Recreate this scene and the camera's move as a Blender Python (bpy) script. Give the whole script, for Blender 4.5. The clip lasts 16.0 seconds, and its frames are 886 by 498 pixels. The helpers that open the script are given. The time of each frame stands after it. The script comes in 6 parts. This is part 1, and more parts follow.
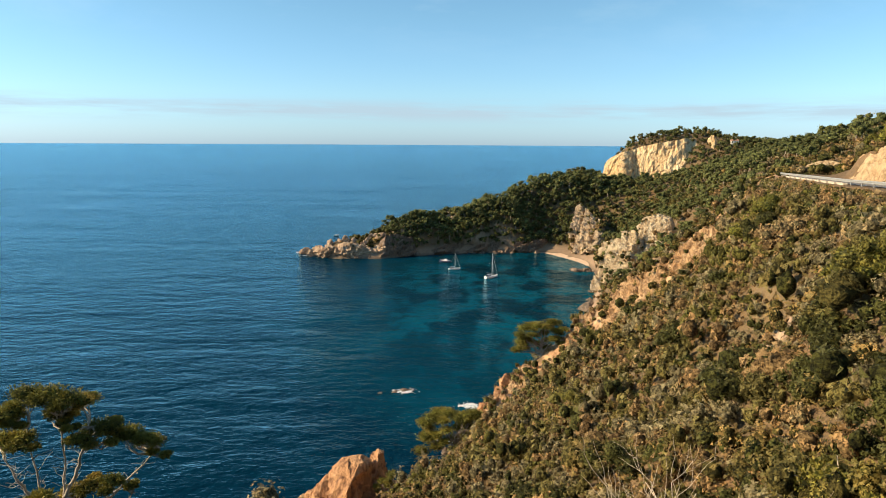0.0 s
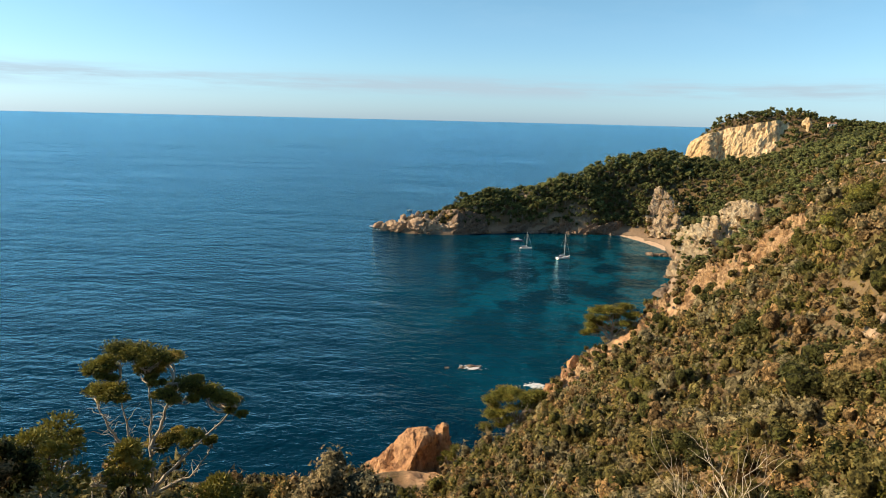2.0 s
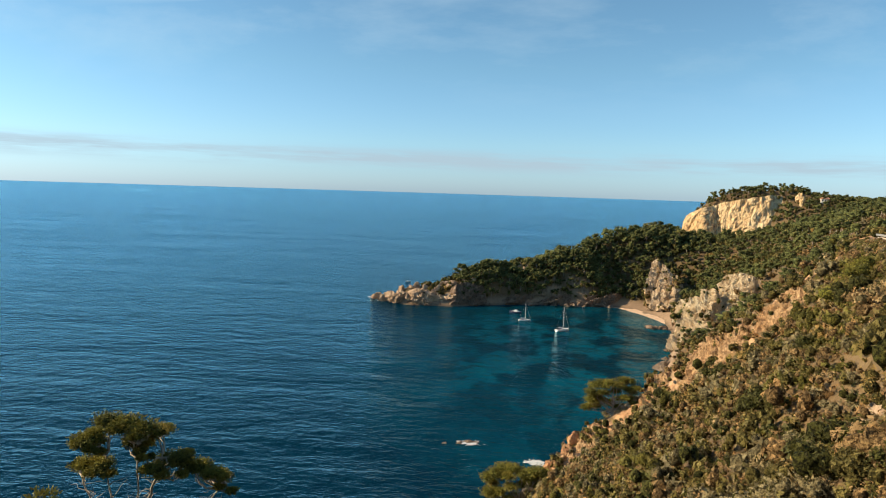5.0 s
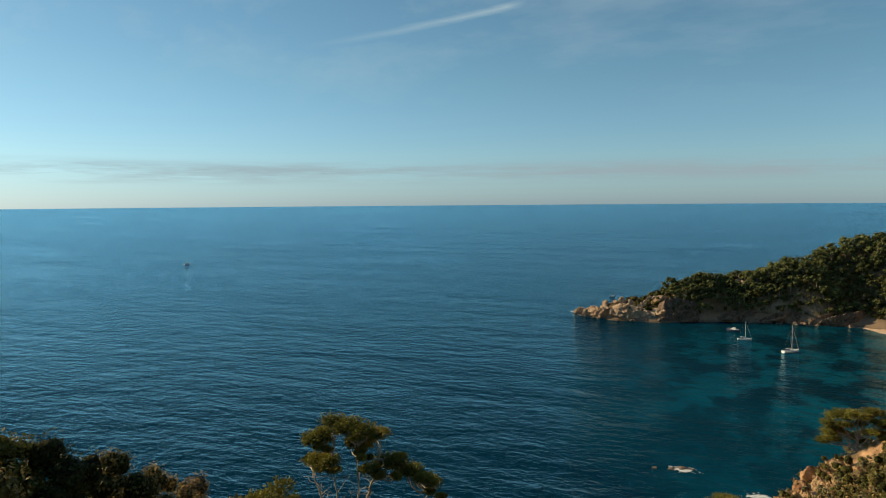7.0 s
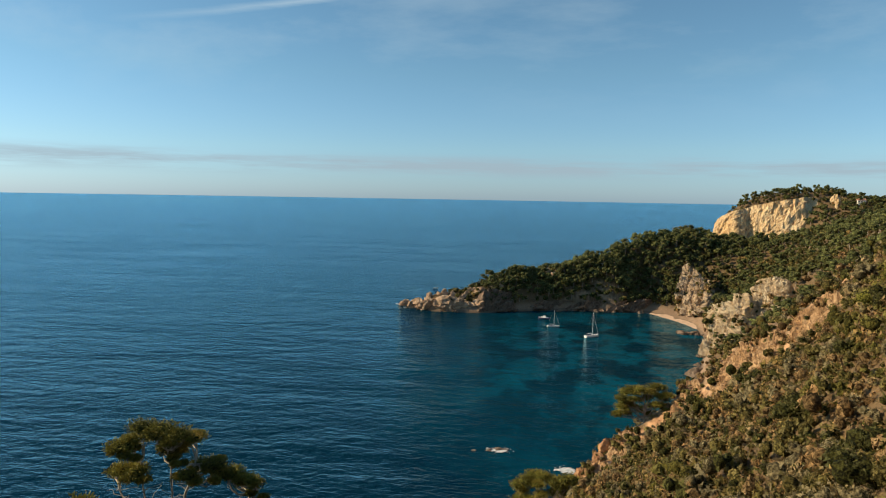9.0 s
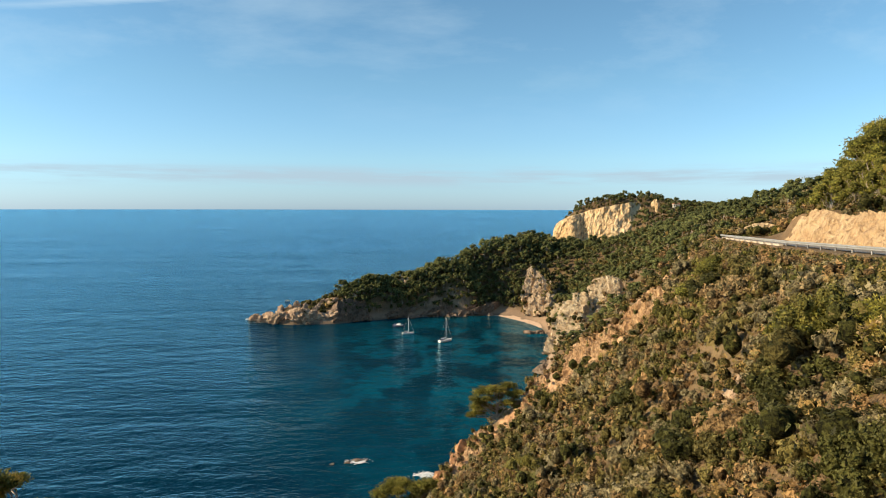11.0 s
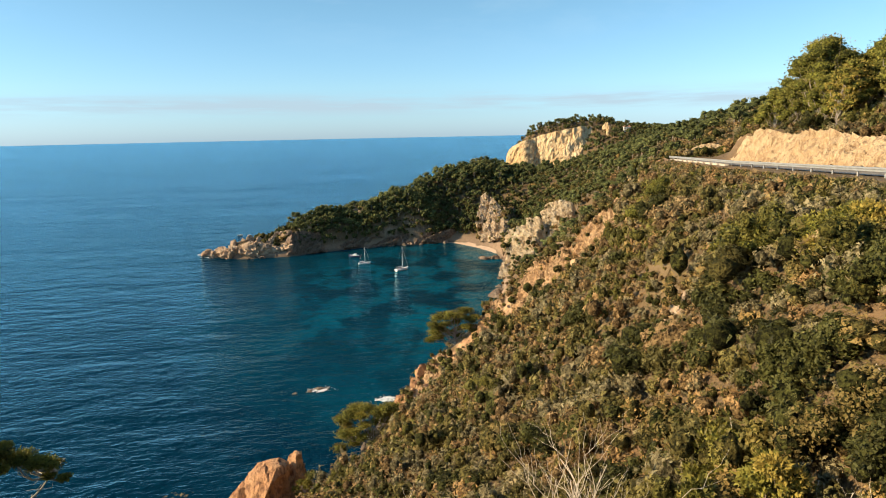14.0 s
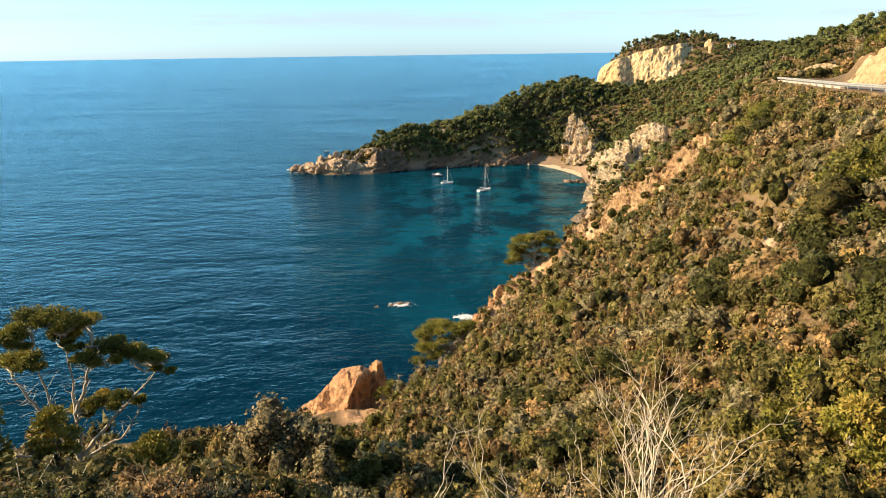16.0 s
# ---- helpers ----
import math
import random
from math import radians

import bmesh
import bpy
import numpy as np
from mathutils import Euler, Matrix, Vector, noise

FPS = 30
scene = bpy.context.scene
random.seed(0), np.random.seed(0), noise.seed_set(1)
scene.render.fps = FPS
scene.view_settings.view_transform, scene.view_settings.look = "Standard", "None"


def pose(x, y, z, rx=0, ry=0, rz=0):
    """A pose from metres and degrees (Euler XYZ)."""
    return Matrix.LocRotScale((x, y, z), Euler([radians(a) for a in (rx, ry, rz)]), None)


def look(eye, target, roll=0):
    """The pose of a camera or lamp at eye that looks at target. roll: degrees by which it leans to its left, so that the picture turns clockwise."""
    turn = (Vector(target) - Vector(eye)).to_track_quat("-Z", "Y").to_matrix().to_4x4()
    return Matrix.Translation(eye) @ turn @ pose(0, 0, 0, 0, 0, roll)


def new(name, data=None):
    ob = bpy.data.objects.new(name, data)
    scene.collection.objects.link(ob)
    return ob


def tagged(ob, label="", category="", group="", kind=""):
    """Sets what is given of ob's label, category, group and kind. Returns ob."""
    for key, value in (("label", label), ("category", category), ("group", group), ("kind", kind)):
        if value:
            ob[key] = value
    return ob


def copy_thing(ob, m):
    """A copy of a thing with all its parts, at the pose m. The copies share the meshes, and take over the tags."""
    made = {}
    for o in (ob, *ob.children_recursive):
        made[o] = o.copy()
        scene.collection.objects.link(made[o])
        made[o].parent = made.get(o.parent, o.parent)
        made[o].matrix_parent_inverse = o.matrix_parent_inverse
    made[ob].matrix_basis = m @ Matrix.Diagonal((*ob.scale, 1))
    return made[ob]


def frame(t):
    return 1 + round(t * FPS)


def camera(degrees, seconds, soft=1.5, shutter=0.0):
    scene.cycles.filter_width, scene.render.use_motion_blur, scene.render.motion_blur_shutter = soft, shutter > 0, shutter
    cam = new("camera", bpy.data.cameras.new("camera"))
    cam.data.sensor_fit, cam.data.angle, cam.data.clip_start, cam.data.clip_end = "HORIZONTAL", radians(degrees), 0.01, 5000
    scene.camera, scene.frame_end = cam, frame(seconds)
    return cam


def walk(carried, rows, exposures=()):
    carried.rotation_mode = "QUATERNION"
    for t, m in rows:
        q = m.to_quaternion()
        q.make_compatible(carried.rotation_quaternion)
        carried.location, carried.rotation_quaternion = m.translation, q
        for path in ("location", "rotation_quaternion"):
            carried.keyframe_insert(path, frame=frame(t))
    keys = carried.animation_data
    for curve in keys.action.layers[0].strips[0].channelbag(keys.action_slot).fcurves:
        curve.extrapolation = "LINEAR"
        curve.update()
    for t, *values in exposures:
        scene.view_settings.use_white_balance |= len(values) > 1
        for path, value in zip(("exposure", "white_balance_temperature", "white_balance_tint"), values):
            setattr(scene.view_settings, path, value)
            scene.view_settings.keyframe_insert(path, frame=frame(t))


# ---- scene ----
# ---------------------------------------------------------------- camera
EYE = (0.0, 0.0, 68.0)                      # eye height over the sea
cam = camera(68.27, 16.0, soft=1.0)
# seconds, heading (degrees to the right of +y), pitch, roll
TURNS = (
    (0, 0.04, -9.29, 0.35), (0.5, -4.74, -8.22, 0.46), (1, -6.51, -8.97, 0.77), (1.5, -5.16, -10.41, 1.17),
    (2, -6.30, -11.36, 1.39), (2.5, -8.07, -10.79, 1.46), (3, -8.36, -10.79, 1.47), (3.2, -8.10, -10.12, 1.45),
    (5.3, -6.33, -4.46, 1.85), (5.5, -11.10, -4.02, 1.44), (6, -23.79, -4.05, 0.40), (6.5, -26.88, -4.62, 0.22),
    (7, -23.93, -4.07, -0.43), (7.5, -32.36, -4.25, -1.07), (8, -29.61, -6.23, -1.17), (8.5, -21.05, -5.27, -0.05),
    (9, -8.74, -4.60, 0.98), (9.5, -3.48, -4.38, 0.65), (10, 0.22, -4.17, 0.45), (10.2, 1.17, -3.83, 0.30),
    (12.3, 6.43, -3.63, 0.39), (12.5, 6.32, -3.88, 0.22), (13, 6.56, -5.92, -0.28), (13.5, 7.45, -8.02, -0.64),
    (14, 8.08, -10.00, -1.16), (14.5, 8.77, -11.76, -1.00), (15, 8.99, -14.04, 0.11), (15.5, 4.94, -15.10, 1.21),
    (16, 0.63, -16.80, -0.79))
walk(cam, [(t, pose(*EYE, 90 + pitch, 0, -heading) @ pose(0, 0, 0, 0, 0, roll)) for t, heading, pitch, roll in TURNS],
     exposures=[(0, 0.87, 6650, 10), (3.2, 0.72, 6700, 10), (5.3, 0.67, 6650, 10), (6, 0.36, 6800, 8), (7.5, 0.06, 7000, 5), (8, -0.03, 7000, 5), (8.5, 0.12, 6800, 8), (9.5, 0.57, 6700, 10), (10.2, 0.72, 6650, 10), (12.5, 0.77, 6600, 10), (14.5, 0.97, 6700, 10), (16, 1.24, 6950, 10)])

# ---------------------------------------------------------------- sun and sky
SUN_AZ, SUN_EL = -92.0, 23.5                # heading to the right of +y, height
sun = new("sun", bpy.data.lights.new("sun", "SUN"))
sun.data.energy, sun.data.angle, sun.data.color = 5.0, radians(0.6), (1.0, 0.765, 0.49)
sun.matrix_world = look((0, 0, 0), (-math.sin(radians(SUN_AZ)) * math.cos(radians(SUN_EL)),
                                    -math.cos(radians(SUN_AZ)) * math.cos(radians(SUN_EL)), -math.sin(radians(SUN_EL))))

world = bpy.data.worlds.new("world")
scene.world = world
world.use_nodes = True


class Nodes:
    """Short notation for a node tree."""

    def __init__(self, tree):
        self.tree = tree
        tree.nodes.clear()

    def add(self, kind, inputs=None, **props):
        n = self.tree.nodes.new(kind)
        for k, v in props.items():
            setattr(n, k, v)
        for k, v in (inputs or {}).items():
            if isinstance(v, bpy.types.NodeSocket):
                self.tree.links.new(v, n.inputs[k])
            else:
                n.inputs[k].default_value = v
        return n

    def math(self, op, a, b=0.0, clamp=False):
        return self.add("ShaderNodeMath", {0: a, 1: b}, operation=op, use_clamp=clamp).outputs[0]

    def mix(self, fac, a, b, blend="MIX"):
        n = self.add("ShaderNodeMix", data_type="RGBA", blend_type=blend)
        for i, v in ((0, fac), (6, a), (7, b)):
            if isinstance(v, bpy.types.NodeSocket):
                self.tree.links.new(v, n.inputs[i])
            else:
                n.inputs[i].default_value = v if i == 0 else (*v, 1)
        return n.outputs[2]

    def ramp(self, fac, stops):
        n = self.add("ShaderNodeValToRGB", {0: fac})
        e = n.color_ramp.elements
        while len(e) < len(stops):
            e.new(0.5)
        for el, (pos, col) in zip(e, stops):
            el.position = pos
            el.color = (col, col, col, 1) if isinstance(col, (int, float)) else (*col, 1)
        return n.outputs[0]

    def noise(self, vec, scale, detail=4.0, rough=0.55, out=0):
        return self.add("ShaderNodeTexNoise", {"Vector": vec, "Scale": scale, "Detail": detail, "Roughness": rough}).outputs[out]

    def stretch(self, vec, sx, sy, sz, rz=0.0):
        n = self.add("ShaderNodeMapping", {"Vector": vec})
        n.inputs["Scale"].default_value = (sx, sy, sz)
        n.inputs["Rotation"].default_value = (0, 0, radians(rz))
        return n.outputs[0]


TRAIL = (0.342, 0.188)                         # height and slope of the vapour trail (radians)


def build_sky():
    s = Nodes(world.node_tree)
    sky = s.add("ShaderNodeTexSky", sky_type="NISHITA", sun_disc=False, sun_elevation=radians(SUN_EL),
                sun_rotation=radians(SUN_AZ), altitude=70, air_density=1.0, dust_density=0.25, ozone_density=3.0).outputs[0]
    d = s.add("ShaderNodeTexCoord").outputs["Generated"]
    x, y, z = s.add("ShaderNodeSeparateXYZ", {0: d}).outputs
    # clear, cool sea air: the warm haze of the horizon taken out
    air = s.ramp(z, [(0.0, (0.57, 0.83, 1.37)), (0.03, (0.63, 0.875, 1.26)), (0.07, (0.73, 0.96, 1.17)), (0.18, (0.78, 1.01, 1.04)), (0.45, (0.80, 1.03, 0.96))])
    sky = s.mix(1.0, sky, air, "MULTIPLY")
    # low bank of thin cloud over the horizon
    flat = s.stretch(d, 1.0, 1.0, 14.0)
    lump = s.noise(flat, 3.2, 5, 0.6)
    fine = s.noise(s.stretch(d, 3.0, 3.0, 40.0), 4.0, 4, 0.6)
    band = s.ramp(z, [(0.0, 0), (0.026, 0.0), (0.040, 1.0), (0.052, 0.9), (0.064, 0.0)])
    lump = s.ramp(s.math("ADD", s.math("MULTIPLY", lump, 0.7), s.math("MULTIPLY", fine, 0.3)), [(0.42, 0), (0.58, 1)])
    low = s.math("MULTIPLY", band, lump)
    # high streaks of cirrus
    wisp = s.noise(s.stretch(d, 1.1, 4.0, 5.0, 24), 2.6, 6, 0.62)
    wisp = s.ramp(wisp, [(0.47, 0), (0.80, 1)])
    high = s.math("MULTIPLY", wisp, s.ramp(z, [(0.10, 0), (0.22, 1)]))
    # an old vapour trail
    az, el = s.math("ARCTAN2", x, y), s.math("ARCSINE", z)
    off = s.math("SUBTRACT", el, s.math("ADD", TRAIL[0], s.math("MULTIPLY", az, TRAIL[1])))
    off = s.math("ADD", off, s.math("MULTIPLY", s.math("SUBTRACT", fine, 0.5), 0.006))
    trail = s.ramp(s.math("ABSOLUTE", s.math("MULTIPLY", off, 40.0)), [(0.0, 1), (0.28, 0)])
    trail = s.math("MULTIPLY", trail, s.ramp(s.math("ADD", az, 1.0), [(0.37, 0), (0.52, 0.5), (0.68, 1), (0.71, 0)]))
    col = s.mix(s.math("MULTIPLY", low, 0.75), sky, (3.1, 3.9, 4.6))
    col = s.mix(s.math("MULTIPLY", high, 0.25), col, (5.0, 6.2, 6.8))
    col = s.mix(s.math("MULTIPLY", trail, 0.45), col, (5.2, 6.4, 7.0))
    bg = s.add("ShaderNodeBackground", {"Color": col, "Strength": 0.092})
    s.add("ShaderNodeOutputWorld", {"Surface": bg.outputs[0]})


build_sky()

# ---------------------------------------------------------------- materials


def material(name):
    m = bpy.data.materials.new(name)
    m.use_nodes = True
    return m, Nodes(m.node_tree)


def finish(s, colour, rough=0.9, normal=None, **more):
    inputs = {"Base Color": colour if isinstance(colour, bpy.types.NodeSocket) else (*colour, 1), "Roughness": rough}
    inputs.update({k.replace("_", " "): v for k, v in more.items()})
    if normal is not None:
        inputs["Normal"] = normal
    b = s.add("ShaderNodeBsdfPrincipled", inputs)
    s.add("ShaderNodeOutputMaterial", {"Surface": b.outputs[0]})


def simple(name, dark, light, scale=3.0, rough=0.8, bump=0.1, metallic=0.0, stretch=(1, 1, 1)):
    """A surface with grain and stains between two colours."""
    m, s = material(name)
    v = s.stretch(s.add("ShaderNodeTexCoord").outputs["Object"], *stretch)
    a, b = s.noise(v, scale, 5), s.noise(v, scale * 9, 3)
    f = s.ramp(s.math("ADD", s.math("MULTIPLY", a, 0.7), s.math("MULTIPLY", b, 0.3)), [(0.35, 0), (0.65, 1)])
    n = s.add("ShaderNodeBump", {"Height": b, "Strength": bump, "Distance": 0.05}).outputs[0]
    finish(s, s.mix(f, dark, light), rough, n, Metallic=metallic)
    return m


def foliage(name, dark, light, dry, dry_share=0.15, lace_scale=14.0, holes=0.47):
    """Leaves: each leaf, and each plant, with its own tone."""
    m, s = material(name)
    leaf = s.add("ShaderNodeNewGeometry").outputs["Random Per Island"]
    plant = s.add("ShaderNodeObjectInfo").outputs["Random"]
    tint = s.add("ShaderNodeAttribute", attribute_name="tint").outputs["Fac"]
    pos = s.add("ShaderNodeNewGeometry").outputs["Position"]
    patch = s.noise(pos, 0.16, 3)
    t = s.math("FRACT", s.math("ADD", plant, tint))
    f = s.math("ADD", s.math("MULTIPLY", leaf, 0.55), s.math("MULTIPLY", t, 0.45))
    c = s.mix(f, dark, light)
    d = s.math("ADD", s.math("MULTIPLY", s.math("FRACT", s.math("MULTIPLY", t, 7.3)), 0.6), s.math("MULTIPLY", patch, 0.4))
    c = s.mix(s.ramp(d, [(0.78 - dry_share, 0), (0.86 - dry_share * 0.6, 1)]), c, dry)
    b = s.add("ShaderNodeBsdfPrincipled", {"Base Color": c, "Roughness": 0.65, "Specular IOR Level": 0.2})
    tr = s.add("ShaderNodeBsdfTranslucent", {"Color": c})
    mixed = s.add("ShaderNodeMixShader", {0: 0.14, 1: b.outputs[0], 2: tr.outputs[0]})
    # each blade is a lacy spray of small leaves
    lace = s.noise(pos, lace_scale, 2, 0.7)
    clear = s.add("ShaderNodeBsdfTransparent")
    cut = s.add("ShaderNodeMixShader", {0: s.math("GREATER_THAN", lace, holes), 1: clear.outputs[0], 2: mixed.outputs[0]})
    s.add("ShaderNodeOutputMaterial", {"Surface": cut.outputs[0]})
    return m


def shaded_leaf_mass(name, dark, light, scale=5.0):
    """The close inside of a bush, leaves run together; colours carry the shade within."""
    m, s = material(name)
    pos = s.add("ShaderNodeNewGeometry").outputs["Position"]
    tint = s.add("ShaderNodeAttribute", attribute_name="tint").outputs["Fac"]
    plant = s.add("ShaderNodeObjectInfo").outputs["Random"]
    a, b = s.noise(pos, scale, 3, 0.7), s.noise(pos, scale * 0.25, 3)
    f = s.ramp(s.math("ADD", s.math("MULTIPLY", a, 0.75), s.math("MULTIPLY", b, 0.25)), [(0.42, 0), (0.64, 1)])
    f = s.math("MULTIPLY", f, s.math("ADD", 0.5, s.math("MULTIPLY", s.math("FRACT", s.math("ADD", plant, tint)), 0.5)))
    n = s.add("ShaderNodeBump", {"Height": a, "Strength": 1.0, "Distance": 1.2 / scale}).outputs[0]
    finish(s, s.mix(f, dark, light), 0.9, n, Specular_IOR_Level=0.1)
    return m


TONES = [("dark", (0.020, 0.022, 0.007), (0.132, 0.135, 0.035), (0.194, 0.146, 0.048), 0.12),
         ("olive", (0.048, 0.045, 0.015), (0.277, 0.235, 0.074), (0.326, 0.217, 0.074), 0.2),
         ("grey", (0.084, 0.073, 0.037), (0.378, 0.323, 0.174), (0.387, 0.278, 0.135), 0.2),
         ("dry", (0.092, 0.059, 0.026), (0.370, 0.253, 0.117), (0.370, 0.230, 0.096), 0.4),
         ("bright", (0.039, 0.041, 0.010), (0.238, 0.217, 0.051), (0.282, 0.208, 0.057), 0.1)]
M_SHRUB = [foliage(n + "_leaves", d, l, r, share) for n, d, l, r, share in TONES]
# leaf tones dimmed to paint the shade inside each bush
M_CORE_SHADE = [shaded_leaf_mass(n + "_shaded_inner_leaves", tuple(0.40 * c for c in d), tuple(0.78 * c for c in l)) for n, d, l, r, share in TONES]
M_PINE = foliage("pine_needles", (0.046, 0.052, 0.012), (0.320, 0.290, 0.055), (0.35, 0.27, 0.06), 0.10, 15.0, 0.40)
# far needles have extra blue, aerial haze mixed into their colour
M_PINE_HAZED = foliage("hazed_far_pine_needles", (0.024, 0.032, 0.014), (0.25, 0.27, 0.092), (0.28, 0.24, 0.085), 0.08, 5.0, 0.44)
# darker needle tones for cushion insides, shade put into the colour
M_PINE_CORE_SHADE = shaded_leaf_mass("shaded_inner_pine_needles", (0.020, 0.024, 0.007), (0.27, 0.265, 0.050), 5.0)
M_FAR_CORE_SHADE = shaded_leaf_mass("shaded_inner_far_needles", (0.018, 0.024, 0.010), (0.225, 0.245, 0.082), 2.0)
M_BARK = simple("grey_bark", (0.17, 0.13, 0.10), (0.42, 0.37, 0.31), 4, 0.9, 0.4, stretch=(1, 1, 0.3))
M_DEAD = simple("bleached_twigs", (0.42, 0.36, 0.27), (0.66, 0.58, 0.46), 6, 0.8, 0.2)
M_LIMB = simple("bleached_bark", (0.32, 0.27, 0.21), (0.60, 0.54, 0.45), 4, 0.9, 0.4, stretch=(1, 1, 0.3))
M_DARKBARK = simple("dark_bark", (0.04, 0.03, 0.022), (0.12, 0.09, 0.07), 5, 0.9, 0.3)


def rock_material(name, base, pale, dark, scale=0.35, streak=0.25, cracks=0.35, stain=0.52):
    m, s = material(name)
    pos = s.add("ShaderNodeNewGeometry").outputs["Position"]
    big = s.noise(pos, scale * 0.25, 4)
    mid = s.noise(s.stretch(pos, 1, 1, streak), scale * 2.5, 6, 0.65)
    fine = s.noise(pos, scale * 18, 4, 0.6)
    crack = s.add("ShaderNodeTexVoronoi", {"Vector": s.stretch(pos, 1, 1, 0.45), "Scale": scale * 3.0}, feature="DISTANCE_TO_EDGE").outputs[0]
    c = s.mix(s.ramp(big, [(0.38, 0), (0.62, 1)]), base, pale)
    c = s.mix(s.ramp(mid, [(stain - 0.16, 1), (stain, 0)]), c, dark)
    c = s.mix(s.math("MULTIPLY", s.ramp(fine, [(0.35, 1), (0.6, 0)]), 0.35), c, dark)
    h = s.math("ADD", s.math("MULTIPLY", mid, 1.0), s.math("MULTIPLY", fine, 0.3))
    h = s.math("ADD", h, s.math("MULTIPLY", s.ramp(crack, [(0.0, 0), (0.12, 1)]), cracks))
    n = s.add("ShaderNodeBump", {"Height": h, "Strength": 0.9, "Distance": 0.7}).outputs[0]
    finish(s, c, 0.92, n)
    return m


M_ROCK = rock_material("tan_rock", (0.50, 0.345, 0.22), (0.64, 0.48, 0.33), (0.19, 0.125, 0.08), 0.7, 0.4, 0.4, 0.45)
M_ORANGE = rock_material("orange_rock", (0.48, 0.29, 0.135), (0.62, 0.43, 0.24), (0.20, 0.115, 0.055), 0.5, 0.35, 0.25, 0.56)
M_BOULDER = rock_material("red_orange_rock", (0.50, 0.26, 0.12), (0.62, 0.38, 0.20), (0.19, 0.09, 0.045), 0.4, 0.5, 0.12)
M_PALE = rock_material("pale_rock", (0.68, 0.52, 0.33), (0.82, 0.70, 0.50), (0.20, 0.14, 0.085), 0.6, 0.4, 0.6, 0.395)
M_CRAG = rock_material("pinkish_crag", (0.58, 0.43, 0.27), (0.72, 0.57, 0.39), (0.18, 0.12, 0.08), 0.5, 0.35, 0.7, 0.45)
M_WET = rock_material("shore_rock", (0.22, 0.16, 0.11), (0.36, 0.27, 0.19), (0.07, 0.055, 0.045), 0.4, 0.6)
# brown headland rock, with the shadow on its front painted in
M_HEAD_SHADE = rock_material("shaded_headland_rock", (0.20, 0.14, 0.095), (0.30, 0.21, 0.15), (0.085, 0.06, 0.042), 0.5, 0.6)
M_SAND = simple("beach_sand", (0.44, 0.31, 0.21), (0.57, 0.42, 0.30), 0.4, 0.95, 0.1)
M_ASPHALT = simple("asphalt", (0.17, 0.16, 0.145), (0.26, 0.245, 0.22), 0.8, 0.9, 0.2)
M_STEEL = simple("galvanised_steel", (0.28, 0.29, 0.28), (0.42, 0.42, 0.40), 2.0, 0.55, 0.03, 0.35)
M_CUT = rock_material("sandy_cut", (0.52, 0.37, 0.205), (0.62, 0.48, 0.29), (0.30, 0.19, 0.10), 0.6, 0.4, 0.1)
M_QUARRY = rock_material("yellow_quarry_rock", (0.60, 0.41, 0.20), (0.72, 0.57, 0.35), (0.27, 0.165, 0.08), 0.16, 0.5, 0.5, 0.50)
M_MASONRY = simple("white_masonry", (0.42, 0.36, 0.28), (0.62, 0.55, 0.44), 1.2, 0.9, 0.2)
M_GEL = simple("white_hull_paint", (0.74, 0.74, 0.72), (0.82, 0.82, 0.80), 1.0, 0.35, 0.0)
M_MAST = simple("aluminium_mast", (0.62, 0.62, 0.62), (0.75, 0.75, 0.75), 1.0, 0.4, 0.0, 0.3)
M_NAVY = simple("navy_canvas", (0.02, 0.03, 0.07), (0.04, 0.05, 0.11), 2.0, 0.8, 0.05)
M_GLASS = simple("dark_cabin_window", (0.010, 0.012, 0.015), (0.02, 0.022, 0.025), 1.0, 0.12, 0.0)
M_PLASTER = simple("white_plaster", (0.66, 0.63, 0.57), (0.80, 0.78, 0.72), 0.5, 0.9, 0.05)
M_ROOF = simple("clay_roof", (0.36, 0.17, 0.10), (0.50, 0.27, 0.17), 0.8, 0.9, 0.2)


def foam_material():
    m, s = material("sea_foam")
    pos = s.add("ShaderNodeNewGeometry").outputs["Position"]
    f = s.noise(pos, 1.6, 5, 0.7)
    n = s.add("ShaderNodeBump", {"Height": f, "Strength": 0.5, "Distance": 0.1}).outputs[0]
    finish(s, s.mix(s.ramp(f, [(0.38, 0), (0.55, 1)]), (0.34, 0.45, 0.48), (0.78, 0.80, 0.79)), 0.6, n)
    return m


M_FOAM = foam_material()


